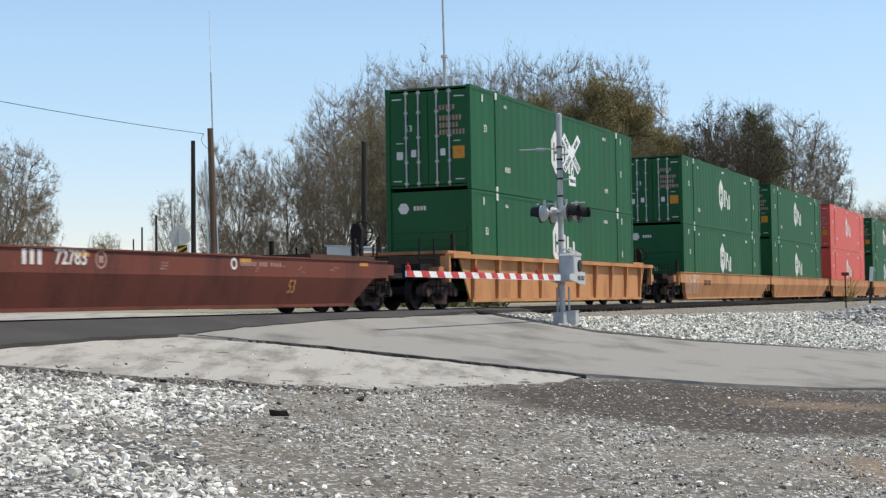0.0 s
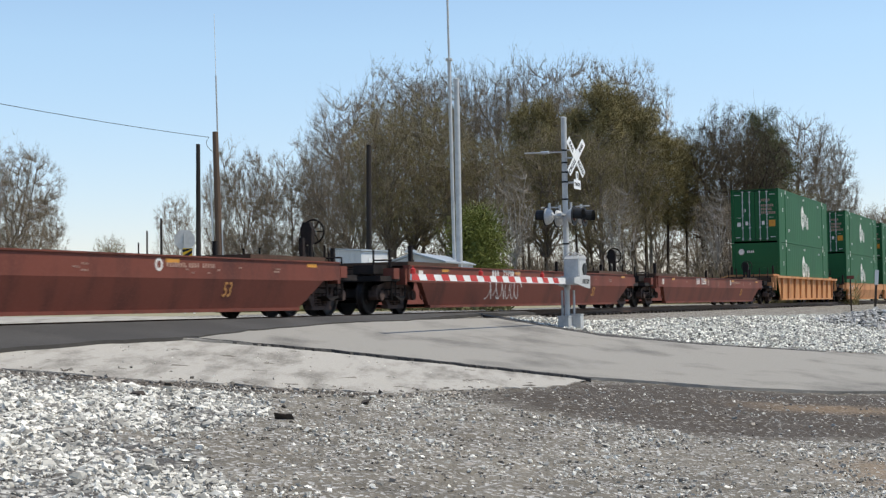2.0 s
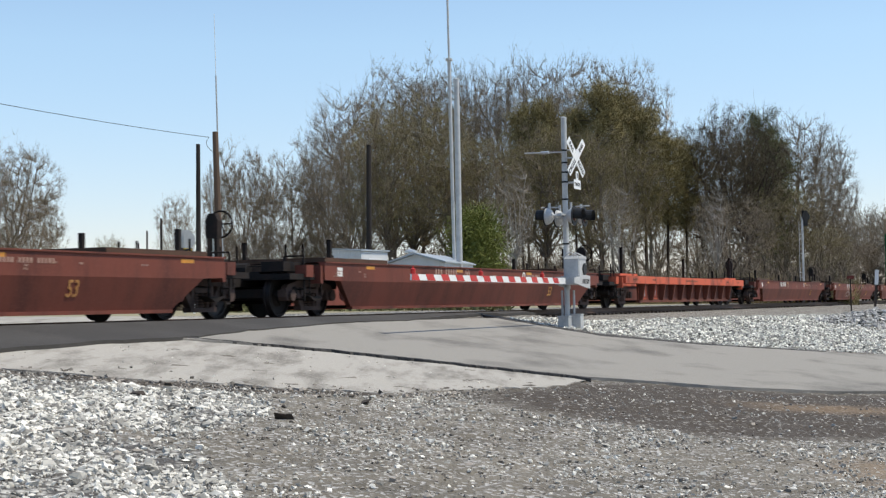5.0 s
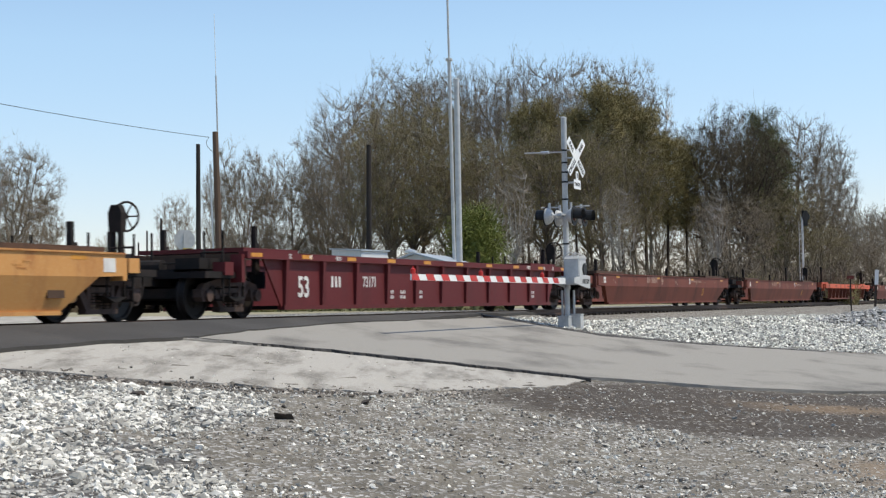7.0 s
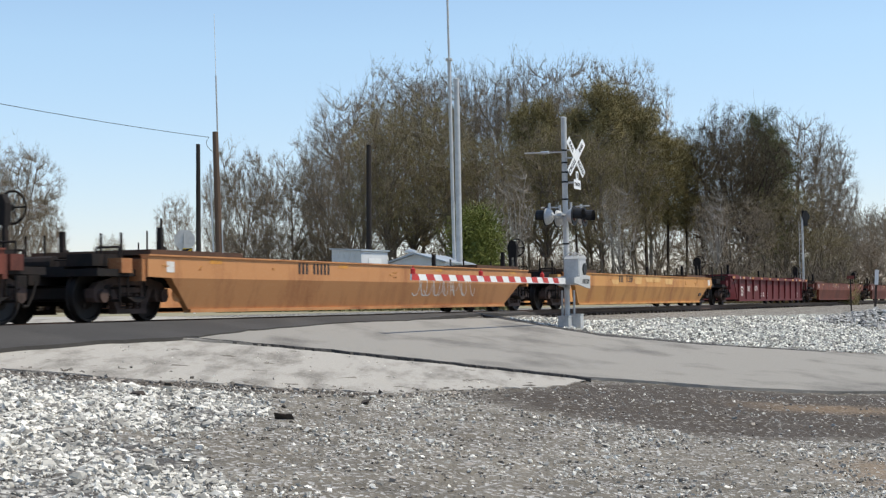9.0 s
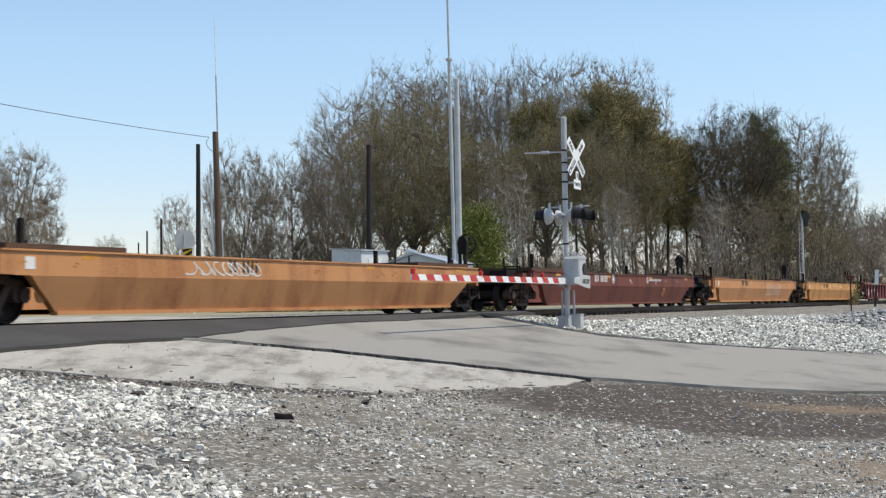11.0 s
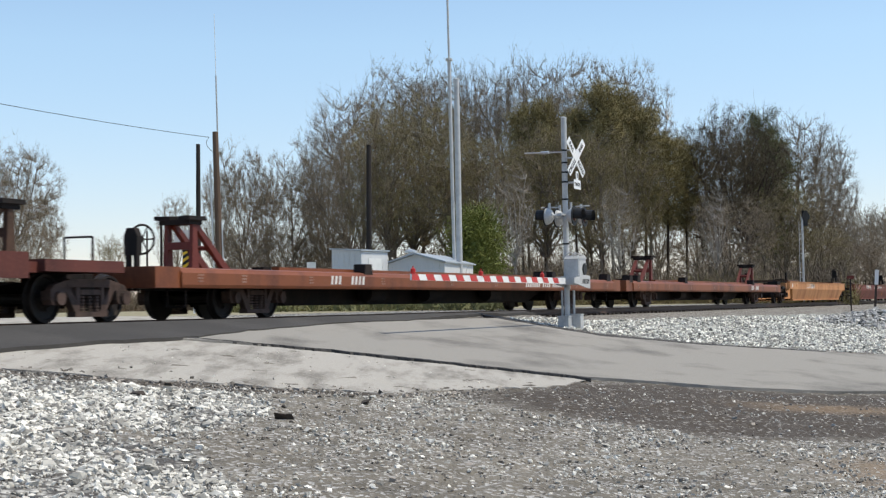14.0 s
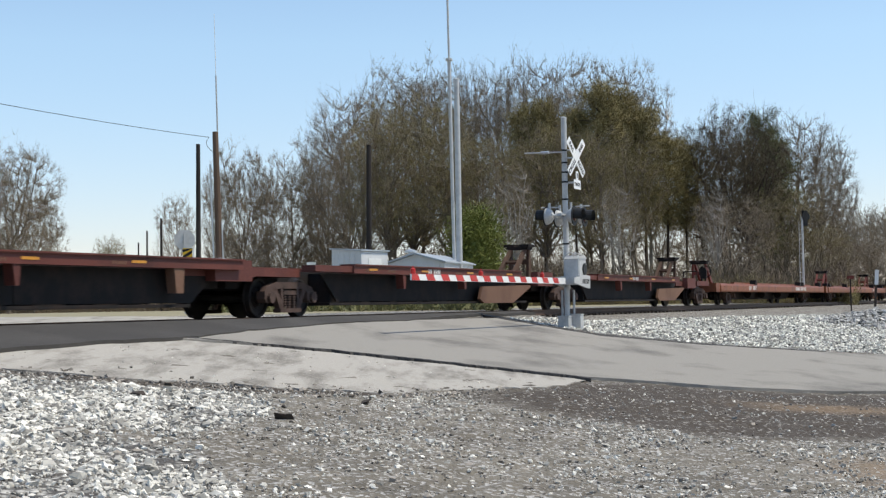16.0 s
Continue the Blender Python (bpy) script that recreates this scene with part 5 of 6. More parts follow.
    for face in (-1, 1):
        for x in (-0.42, 0.42):
            y = face * 0.37
            bm = bmesh.new()
            lathe(bm, [(0, 0.255), (face * 0.02, 0.255), (face * 0.02, 0.17), (face * 0.0, 0.17)], (x, y, 2.9), "y", 24)
            lamp = part("lamp", bm, M["signblack"], sg, "round black signal lamp background")
            bm = bmesh.new()
            n = 12
            for k in range(n):
                a0, a1 = math.pi * (-0.15 + 1.3 * k / n), math.pi * (-0.15 + 1.3 * (k + 1) / n)
                q = [(x + 0.17 * math.cos(t), y + face * d, 2.9 + 0.17 * math.sin(t)) for t, d in ((a0, 0.02), (a1, 0.02), (a1, 0.25), (a0, 0.25))]
                fs = bm.faces.new([bm.verts.new(v) for v in q])
                q = [(x + 0.178 * math.cos(t), y + face * d, 2.9 + 0.178 * math.sin(t)) for t, d in ((a0, 0.02), (a0, 0.25), (a1, 0.25), (a1, 0.02))]
                bm.faces.new([bm.verts.new(v) for v in q])
            part("hood", bm, M["signblack"], lamp)
            bm = bmesh.new()
            lathe(bm, [(face * 0.015, 0.165), (face * 0.04, 0.12), (face * 0.05, 0.02)], (x, y, 2.9), "y", 18)
            part("lens", bm, M["redlens"], lamp)
            bm = bmesh.new()
            lathe(bm, [(-face * 0.002, 0.215), (-face * 0.05, 0.205), (-face * 0.12, 0.165), (-face * 0.18, 0.09), (-face * 0.20, 0.02)], (x, y, 2.9), "y", 22)
            tube(bm, (x, y - face * 0.1, 2.9), (x, 0.12 * face, 2.92), 0.025, n=6)
            tube(bm, (x, y - face * 0.08, 3.05), (x, y - face * 0.08, 3.24), 0.035, n=8)
            part("lamp_housing", bm, M["housing"], lamp, "pale domed lamp housing")
    # gate machine and counterweight
    bm = bmesh.new()
    box(bm, -0.36, 0.26, -0.44, -0.09, 1.14, 1.80)
    prism(bm, [(-0.38, 1.80), (0.28, 1.80), (0.22, 1.87), (-0.32, 1.87)], -0.46, -0.07)
    mc = part("gate_machine", bm, M["housing"], sg, "pale grey gate machine housing on the mast")
    bm = bmesh.new()
    box(bm, -0.32, -0.08, -0.452, -0.44, 1.20, 1.76)
    part("machine_door", bm, M["galv"], mc)
    bm = bmesh.new()
    lathe(bm, [(0, 0.15), (-0.03, 0.15), (-0.035, 0.11)], (0.10, -0.441, 1.54), "y", 18)
    part("cover", bm, M["signblack"], mc)
    for x in (-0.30, 0.18):
        bm = bmesh.new()
        tube(bm, (x, -0.46, 1.84), (x, -0.20, 1.97), 0.02, n=6)
        tube(bm, (x, -0.20, 1.97), (x, 0.0, 1.84), 0.02, n=6)
        part("lifting_eye", bm, M["galv"], mc)
    for k in range(5):
        bm = bmesh.new()
        prism(bm, [(-0.30 + 0.12 * k, 1.16), (-0.24 + 0.12 * k, 1.16), (-0.22 + 0.12 * k, 1.28), (-0.28 + 0.12 * k, 1.28)], -0.528, -0.522)
        part("marking", bm, M["signblack"], mc)
    bm = bmesh.new()
    for y in (-0.5, 0.04):
        prism(bm, [(0.35, 1.04), (0.35, 1.36), (0.05, 1.38), (-0.95, 1.30), (-0.95, 1.18), (0.05, 1.06)], y - 0.02, y + 0.02)
    for x in (-0.7, -0.45, 0.29):
        box(bm, x - 0.05, x + 0.05, -0.5, 0.04, 1.14, 1.34)
    part("gate_bracket", bm, M["housing"], sg)
    # gate arm, striped red and white
    arm = part("gate_arm", (lambda b: (prism(b, [(-0.9, 1.155), (-0.9, 1.305), (-10.3, 1.29), (-10.3, 1.17)], -0.265, -0.225), b)[1])(bmesh.new()), M["signwhite"], sg, "lowered gate arm with slanted red and white stripes")
    n = 24
    for k in range(0, n, 2):
        x0 = -10.3 + 9.3 * k / n
        x1 = x0 + 9.3 / n
        bm = bmesh.new()
        prism(bm, [(x0, 1.172), (x1, 1.168), (x1 - 0.12, 1.30), (x0 - (0.12 if k else 0), 1.30)], -0.2685, -0.2645)
        part("red_stripe", bm, M["stripered"], arm)
    for x in (-10.2, -6.6, -2.6):
        bm = bmesh.new()
        lathe(bm, [(0.0, 0.05), (0.1, 0.05), (0.12, 0.02)], (x, -0.245, 1.29), "z", 10)
        tube(bm, (x, -0.245, 1.29), (x, -0.245, 1.45), 0.012, n=6)
        part("gate_lamp", bm, M["stripered"], arm)


crossing_signal()


# ---- poles, masts, wire, sign backs ----
def wooden_pole(x, y, h, r, lean, mat, label, extras=True):
    p = thing("utility_pole", label, "utility pole", at=pose(x, y, float(ground_z(x, y)), 0, lean, 0))
    bm = bmesh.new()
    tube(bm, (0, 0, -0.3), (0, 0, h), r * 1.15, r * 0.85, n=12)
    part("pole", bm, mat, p)
    if extras:
        bm = bmesh.new()
        tube(bm, (-r - 0.10, -0.05, 0.0), (-r - 0.16, -0.05, h * 0.82), 0.05, n=8)
        tube(bm, (r + 0.03, -0.1, 0.0), (r + 0.02, -0.1, h * 0.5), 0.03, n=8)
        part("conduit", bm, M["alu"], p)
        bm = bmesh.new()
        box(bm, -0.3, 0.35, -0.45, -0.2, 2.65, 2.95)
        part("meter_box", bm, M["signwhite"], p)
    return p


wooden_pole(-12.34, 84.95, 10.0, 0.19, -1.3, M["wood"], "weathered brown wooden utility pole behind the tracks")
wooden_pole(-12.0, 75.0, 8.25, 0.12, 0.4, M["darkwood"], "dark creosoted wooden pole behind the tracks", False)
wooden_pole(-3.9, 80.0, 8.6, 0.15, 0.7, M["darkwood"], "dark weathered wooden pole beside the metal shed", False)
for x, y, h in ((-28.0, 152.0, 9.2), (-38.7, 200.0, 10.5), (-45.8, 230.0, 10.3)):
    wooden_pole(x, y, h, 0.13, 0.3, M["darkwood"], "distant slim wooden pole on the horizon", False)


def radio_masts():
    w = thing("whip_antenna", "thin pale whip antenna on a slim grey tube", "antenna", at=pose(-12.36, 85.6, 0.1, 0, -1.0, 0))
    bm = bmesh.new()
    tube(bm, (0, 0, 0), (0, 0, 13.2), 0.045, n=8)
    part("mast_tube", bm, M["galv"], w)
    bm = bmesh.new()
    tube(bm, (0, 0, 13.2), (0, 0, 16.7), 0.022, 0.014, n=6)
    part("whip", bm, M["signwhite"], w)
    t = thing("radio_mast", "tall slender grey steel radio mast", "mast", at=pose(0.58, 76.4, 0.0, 0, -0.55, 0))
    bm = bmesh.new()
    tube(bm, (0, 0, 0), (0, 0, 12.5), 0.09, n=12)
    part("mast_tube", bm, M["galv"], t)
    bm = bmesh.new()
    tube(bm, (0, 0, 12.5), (0, 0, 20), 0.055, n=10)
    part("upper_tube", bm, M["galv"], t)
    bm = bmesh.new()
    lathe(bm, [(-0.06, 0.1), (-0.06, 0.17), (0.06, 0.17), (0.06, 0.1)], (0, 0, 12.5), "z", 12)
    part("collar", bm, M["galv"], t)
    t = thing("steel_pole", "thick galvanised steel pole beside the radio mast", "pole", at=pose(0.80, 75.0, 0.0, 0, 0.0, 0))
    bm = bmesh.new()
    tube(bm, (0, 0, 0), (0, 0, 11.25), 0.16, 0.13, n=14)
    lathe(bm, [(0, 0.155), (0.06, 0.155), (0.1, 0.05)], (0, 0, 11.25), "z", 14)
    part("pole_tube", bm, M["galv"], t)


radio_masts()


def overhead_wire():
    a, b = Vector((-24.5, 56.0, 9.72)), Vector((-12.9, 84.8, 9.75))
    bm = bmesh.new()
    pts = []
    for k in range(25):
        t = k / 24
        pts.append(a.lerp(b, t) + Vector((0, 0, -0.22 * 4 * t * (1 - t))))
    for p, q in zip(pts, pts[1:]):
        tube(bm, p, q, 0.016, n=5)
    for k in range(8):
        u, v = k * 0.5, (k + 1) * 0.5
        tube(bm, b + Vector((-0.2 * math.sin(u) + 0.02 * k, 0, -0.12 * k)), b + Vector((-0.2 * math.sin(v) + 0.02 * (k + 1), 0, -0.12 * (k + 1))), 0.015, n=5)
    ob = part("overhead_wire", bm, M["signblack"], None)
    tagged(ob, "thin dark overhead service wire slung to the pole", "wire")


overhead_wire()


def octagon_sign():
    s = thing("stop_sign", "unpainted grey back of an octagonal stop sign", "road sign", at=pose(-9.62, 57.0, 0.05, 0, 0, 12))
    bm = bmesh.new()
    r = 0.41
    prism(bm, [(r * math.cos(radians(22.5 + 45 * k)), 2.75 + r * math.sin(radians(22.5 + 45 * k))) for k in range(8)], -0.006, 0.0)
    part("sign_plate", bm, M["galv"], s)
    bm = bmesh.new()
    box(bm, -0.03, 0.03, -0.05, -0.008, 0, 3.0)
    part("post", bm, M["galv"], s)
    h = thing("hazard_marker", "yellow hazard marker with slanted black stripes", "road sign", at=pose(-9.38, 56.2, 0.05, 0, 0, 0))
    bm = bmesh.new()
    box(bm, -0.18, 0.18, -0.006, 0, 1.55, 2.4)
    plate = part("sign_plate", bm, M["yellow"], h)
    for k in range(4):
        z = 1.52 + 0.24 * k
        bm = bmesh.new()
        prism(bm, [(-0.178, max(z, 1.552)), (0.178, min(z + 0.22, 2.38)), (0.178, min(z + 0.34, 2.398)), (-0.178, z + 0.12)], -0.01, -0.007)
        part("black_stripe", bm, M["signblack"], plate)
    bm = bmesh.new()
    box(bm, 0.2, 0.26, -0.03, 0.03, 0, 2.42)
    part("post", bm, M["signwhite"], h)


octagon_sign()


# ---- metal sheds behind the track ----
def sheds():
    a = thing("metal_shed", "small pale metal equipment shed with a nearly flat roof", "shed", at=pose(-3.74, 70.0, 0.02, 0, 0, -36))
    bm = bmesh.new()
    prism(bm, [(-1.76, 0), (0, 0), (0, 2.72), (-1.76, 2.84)], 0, 1.95)
    part("wall", bm, M["shedwall"], a)
    for k in range(6):
        bm = bmesh.new()
        box(bm, -1.68 + 0.32 * k - 0.02, -1.68 + 0.32 * k + 0.02, -0.02, 0.0, 0.05, 2.70)
        part("wall_rib", bm, M["shedwall"], a)
    bm = bmesh.new()
    prism(bm, [(-1.83, 2.85), (0.07, 2.725), (0.07, 2.79), (-1.83, 2.915)], -0.08, 2.03)
    part("roof", bm, M["shedroof"], a)
    bm = bmesh.new()
    box(bm, 0.003, 0.03, 0.5, 1.45, 0.1, 2.4)
    d = part("door", bm, M["signwhite"], a)
    bm = bmesh.new()
    box(bm, 0.031, 0.06, 0.58, 0.64, 1.1, 1.3)
    part("handle", bm, M["shadegrime"], d)
    b = thing("metal_building", "low pale metal building with a grey ridged roof and vent", "building", at=pose(-1.35, 72.2, 0.0, 0, 0, -14))
    bm = bmesh.new()
    prism(bm, [(-1.3, 0), (1.45, 0), (1.45, 2.2), (0.0, 2.62), (-1.3, 2.2)], 0, 6.0)
    part("wall", bm, M["shedwall"], b)
    for o in (-1, 1):
        bm = bmesh.new()
        e = 1.55 if o > 0 else -1.4
        prism(bm, [(0.0, 2.63), (e, 2.2), (e, 2.27), (0.0, 2.71)], -0.2, 6.2)
        part("roof", bm, M["shedroof"], b)
    for x in (-0.9, -0.3, 0.3, 0.9):
        bm = bmesh.new()
        box(bm, x - 0.02, x + 0.02, -0.02, 0, 0.05, 2.2)
        part("wall_rib", bm, M["shedwall"], b)
    bm = bmesh.new()
    lathe(bm, [(0, 0.12), (0.18, 0.12), (0.2, 0.3), (0.28, 0.3), (0.36, 0.06)], (-0.4, 0.8, 2.55), "z", 14)
    part("roof_vent", bm, M["alu"], b)


sheds()


def far_side_bits():
    s = thing("railway_signal", "slim grey railway signal mast with ladder and black head", "signal", at=pose(23.5, 100.0, 0.0, 0, 0, 20))
    bm = bmesh.new()
    tube(bm, (0, 0, 0), (0, 0, 5.6), 0.07)
    part("mast", bm, M["galv"], s)
    bm = bmesh.new()
    for x in (-0.32, -0.12):
        tube(bm, (x, -0.1, 0.2), (x, -0.1, 5.3), 0.018, n=5)
    for k in range(16):
        tube(bm, (-0.32, -0.1, 0.4 + 0.31 * k), (-0.12, -0.1, 0.4 + 0.31 * k), 0.014, n=5)
    part("ladder", bm, M["galv"], s)
    bm = bmesh.new()
    box(bm, 0.05, 0.35, -0.12, 0.12, 5.0, 6.0)
    lathe(bm, [(-0.02, 0.3), (0.02, 0.3)], (0.2, -0.15, 5.6), "y", 16)
    part("signal_head", bm, M["signblack"], s)
    m = thing("marker_post", "thin steel post with a small brown plate in ballast", "post", at=pose(22.1, 83.2, float(ground_z(22.1, 83.2)), 0, -0.5, 0))
    bm = bmesh.new()
    box(bm, -0.03, 0.03, -0.03, 0.03, -0.1, 1.9)
    part("post", bm, M["darkwood"], m)
    bm = bmesh.new()
    box(bm, -0.2, 0.2, -0.045, -0.032, 1.72, 1.9)
    part("plate", bm, M["rustred"], m)
    m = thing("marker_post", "leaning pale marker post beside the track ballast", "post", at=pose(24.9, 88.6, float(ground_z(24.9, 88.6)), 0, 4, 0))
    bm = bmesh.new()
    box(bm, -0.06, 0.06, -0.03, 0.03, -0.1, 2.3)
    part("post", bm, M["tie"], m)
    bm = bmesh.new()
    box(bm, -0.11, 0.11, -0.05, -0.032, 1.5, 2.35)
    part("plate", bm, M["shedwall"], m)

    w = thing("small_sign", "small white board on a short post behind the track", "sign", at=pose(-7.75, 90.0, 0.05))
    bm = bmesh.new()
    box(bm, -0.26, 0.26, -0.02, 0.0, 2.4, 2.82)
    part("board", bm, M["signwhite"], w)
    bm = bmesh.new()
    box(bm, -0.04, 0.04, 0.002, 0.07, 0, 2.7)
    part("post", bm, M["galv"], w)


far_side_bits()


# ---- trees ----
def tubes_mesh(name, segs, sides, mat):
    """Tapered tubes from rows of p0, p1, r0, r1."""
    a = np.array(segs, float)
    p0, p1, r0, r1 = a[:, :3], a[:, 3:6], a[:, 6], a[:, 7]
    d = p1 - p0
    d /= np.linalg.norm(d, axis=1, keepdims=True) + 1e-9
    ref = np.where(np.abs(d[:, 2:3]) < 0.9, np.array([[0, 0, 1.0]]), np.array([[1.0, 0, 0]]))
    u = np.cross(d, ref)
    u /= np.linalg.norm(u, axis=1, keepdims=True)
    w = np.cross(d, u)
    ang = np.arange(sides) * 2 * np.pi / sides
    ring = u[:, None] * np.cos(ang)[None, :, None] + w[:, None] * np.sin(ang)[None, :, None]
    v = np.concatenate([p0[:, None] + ring * r0[:, None, None], p1[:, None] + ring * r1[:, None, None]], 1)
    k = np.arange(sides)
    f = np.stack([k, (k + 1) % sides, sides + (k + 1) % sides, sides + k], -1)
    f = (f[None] + 2 * sides * np.arange(len(a))[:, None, None]).reshape(-1, 4)
    return raw_mesh(name, v.reshape(-1, 3), f, mat)


def blades_mesh(name, p, d, width, mat, rng):
    """Single thin triangles from p along d."""
    n = len(p)
    side = np.cross(d, rng.standard_normal((n, 3)))
    side /= np.linalg.norm(side, axis=1, keepdims=True) + 1e-9
    side *= np.asarray(width)[:, None]
    v = np.stack([p - side, p + side, p + d], 1).reshape(-1, 3)
    return raw_mesh(name, v, np.arange(3 * n).reshape(-1, 3), mat)


def bowed(p, q, n, lift, rng, wiggle):
    """Points of branches from p to q (arrays) that bow upwards on the way."""
    ln = np.linalg.norm(q - p, axis=1, keepdims=True)
    mid = (p + q) / 2 + np.array([0, 0, 1.0]) * ln * -lift + rng.normal(0, 1, p.shape) * ln * wiggle
    t = np.linspace(0, 1, n + 1)[None, :, None]
    return p[:, None] * (1 - t) ** 2 + mid[:, None] * 2 * t * (1 - t) + q[:, None] * t ** 2


def crown_points(n, height, radius, bare, inner, rng, phase):
    """Points within a lumpy dome of the given radius, from bare * height to the top."""
    v = rng.standard_normal((n, 3))
    v /= np.linalg.norm(v, axis=1, keepdims=True)
    az = np.arctan2(v[:, 1], v[:, 0])
    lump = 1 + 0.10 * np.sin(3 * az + phase) + 0.10 * np.sin(5 * v[:, 2] * 2 + 2 * az + 2 * phase) + 0.05 * np.sin(9 * az + 7 * v[:, 2])
    v = np.sign(v) * np.abs(v) ** 0.8
    r = (inner + (1 - inner) * rng.random(n) ** 0.6) * lump * 0.95
    half, mid = height * (1 - bare) / 2, height * (1 + bare) / 2
    p = v * r[:, None] * [radius, radius, half]
    return p + [0, 0, mid * 0.985]


def nearest(targets, nodes, drop):
    """Index of the node from which each target grows: near it and not above it."""
    out = np.zeros(len(targets), int)
    for i in range(0, len(targets), 200):
        d = targets[i:i + 200, None] - nodes[None]
        cost = np.linalg.norm(d, axis=2) + drop * np.clip(0.4 * np.linalg.norm(d[..., :2], axis=2) - d[..., 2], 0, 9)
        out[i:i + 200] = cost.argmin(1)
    return out


TREES = {}


def broadleaf(key, seed, height, radius, bare, limbs, lift, twigs, buds, bark, twigmat, budmat, label, leaf=0.05):
    """A broadleaf tree in early spring: trunk, bowed limbs, branches, fine twigs in a dome and, where buds is set, small leaves."""
    rng = np.random.default_rng(seed)
    phase = rng.uniform(0, 6)
    n = 7
    zs = np.linspace(0, height * 0.72, n + 1)
    tp = np.stack([np.cumsum(rng.normal(0, 0.12, n + 1)), np.cumsum(rng.normal(0, 0.12, n + 1)), zs], -1)
    tp[0, :2] = 0
    rad = height * 0.0135 * (1 - 0.86 * zs / zs[-1])
    stout = [[*tp[k], *tp[k + 1], rad[k] * (1.25 if k == 0 else 1), rad[k + 1]] for k in range(n)]
    ends = crown_points(limbs, height, radius * 0.9, bare, 0.55, rng, phase)
    z0 = np.clip(ends[:, 2] * rng.uniform(0.25, 0.6, limbs), height * (0.06 + bare * 0.7), height * 0.66)
    starts = np.stack([np.interp(z0, zs, tp[:, i]) for i in range(3)], -1)
    lp = bowed(starts, ends, 7, lift, rng, 0.07)
    lp[:, 1:-1] += rng.normal(0, 0.12, lp[:, 1:-1].shape)
    r0 = np.interp(z0, zs, rad) * 0.75
    for b in range(limbs):
        for k in range(7):
            stout.append([*lp[b, k], *lp[b, k + 1], max(r0[b] * (1 - 0.75 * k / 7), 0.045), max(r0[b] * (1 - 0.75 * (k + 1) / 7), 0.04)])
    nodes = np.concatenate([lp[:, 2:].reshape(-1, 3), tp[4:]])
    sprays = 3600
    t2 = crown_points(270, height, radius * 0.97, bare, 0.3, rng, phase)
    bp = bowed(nodes[nearest(t2, nodes, 0.8)], t2, 4, lift * 0.8, rng, 0.1)
    fine = []
    for k in range(4):
        w0, w1 = 0.045 - 0.008 * k, 0.037 - 0.008 * k
        fine += [[*a, *b, w0, w1] for a, b in zip(bp[:, k], bp[:, k + 1])]
    t3 = crown_points(sprays, height, radius, bare, 0.3, rng, phase)
    nodes2 = bp[:, 1:].reshape(-1, 3)
    p3 = nodes2[nearest(t3, nodes2, 0.5)]
    t = thing("tree", label, "tree", "bare woodland trees")
    part("trunk", tubes_mesh("trunk", stout, 6, bark), None, t)
    part("branchwork", tubes_mesh("branchwork", fine, 3, bark), None, t)
    k = max(1, twigs // sprays)
    f = rng.uniform(0.25, 1.0, (sprays * k, 1))
    base = np.repeat(p3, k, 0) * (1 - f) + np.repeat(t3, k, 0) * f
    out = base - [0, 0, height * (0.5 + 0.2 * bare)]
    out /= np.linalg.norm(out, axis=1, keepdims=True)
    d = out * 0.5 + rng.normal(0, 0.48, base.shape) + [0, 0, 0.2]
    d *= rng.uniform(0.25, 0.7, (len(d), 1))
    base = np.concatenate([p3, base])
    d = np.concatenate([t3 - p3, d])
    wide = np.concatenate([np.full(sprays, 0.015), rng.uniform(0.007, 0.013, sprays * k)])
    crown = part("crown", blades_mesh("crown", base, d, wide, twigmat, rng), None, t)
    if buds:
        i = rng.integers(sprays, len(base), buds)
        c = base[i] + d[i] * rng.uniform(0, 1.1, (buds, 1)) + rng.normal(0, 0.10, (buds, 3))
        part("foliage", blades_mesh("foliage", c, rng.normal(0, leaf * 1.5, (buds, 3)), rng.uniform(0.4, 0.9, buds) * leaf, budmat, rng), None, crown)
    TREES[key] = (t, height, radius)
    return t


def pine(key, seed, height, bare, width, clumps, mat, bark, label):
    rng = np.random.default_rng(seed)
    segs, cp = [], []
    p = np.zeros(3)
    n = 8
    for k in range(n):
        q = p + np.array([rng.normal(0, 0.08), rng.normal(0, 0.08), height / n])
        segs.append([*p, *q, height * 0.012 * (1 - 0.8 * k / n), height * 0.012 * (1 - 0.8 * (k + 1) / n)])
        p = q
    for k in range(clumps):
        t = bare + (1 - bare) * rng.random() ** 0.9
        w = width * (math.sin(math.pi * min(1, (1 - t) / (1 - bare) * 0.85 + 0.12)) ** 0.7) * rng.uniform(0.35, 1.0)
        a = rng.uniform(0, 6.283)
        b = np.array([0, 0, t * height])
        e = b + np.array([math.cos(a) * w, math.sin(a) * w, rng.uniform(-0.2, 0.9)])
        segs.append([*b, *e, 0.05, 0.02])
        for f in (0.55, 0.8, 1.0):
            cp.append(b + (e - b) * f + rng.normal(0, 0.15, 3))
    t = thing("tree", label, "tree", "evergreens in the wood")
    part("trunk", tubes_mesh("trunk", segs, 5, bark), None, t)
    cp = np.array(cp)
    m = 42
    c = np.repeat(cp, m, 0) + rng.normal(0, 0.40, (len(cp) * m, 3)) * [1, 1, 0.7]
    part("crown", blades_mesh("crown", c, rng.normal(0, 0.2, c.shape) + [0, 0, 0.08], rng.uniform(0.012, 0.04, len(c)), mat, rng), None, t)
    TREES[key] = (t, height * 1.02, width * 1.1)
    return t


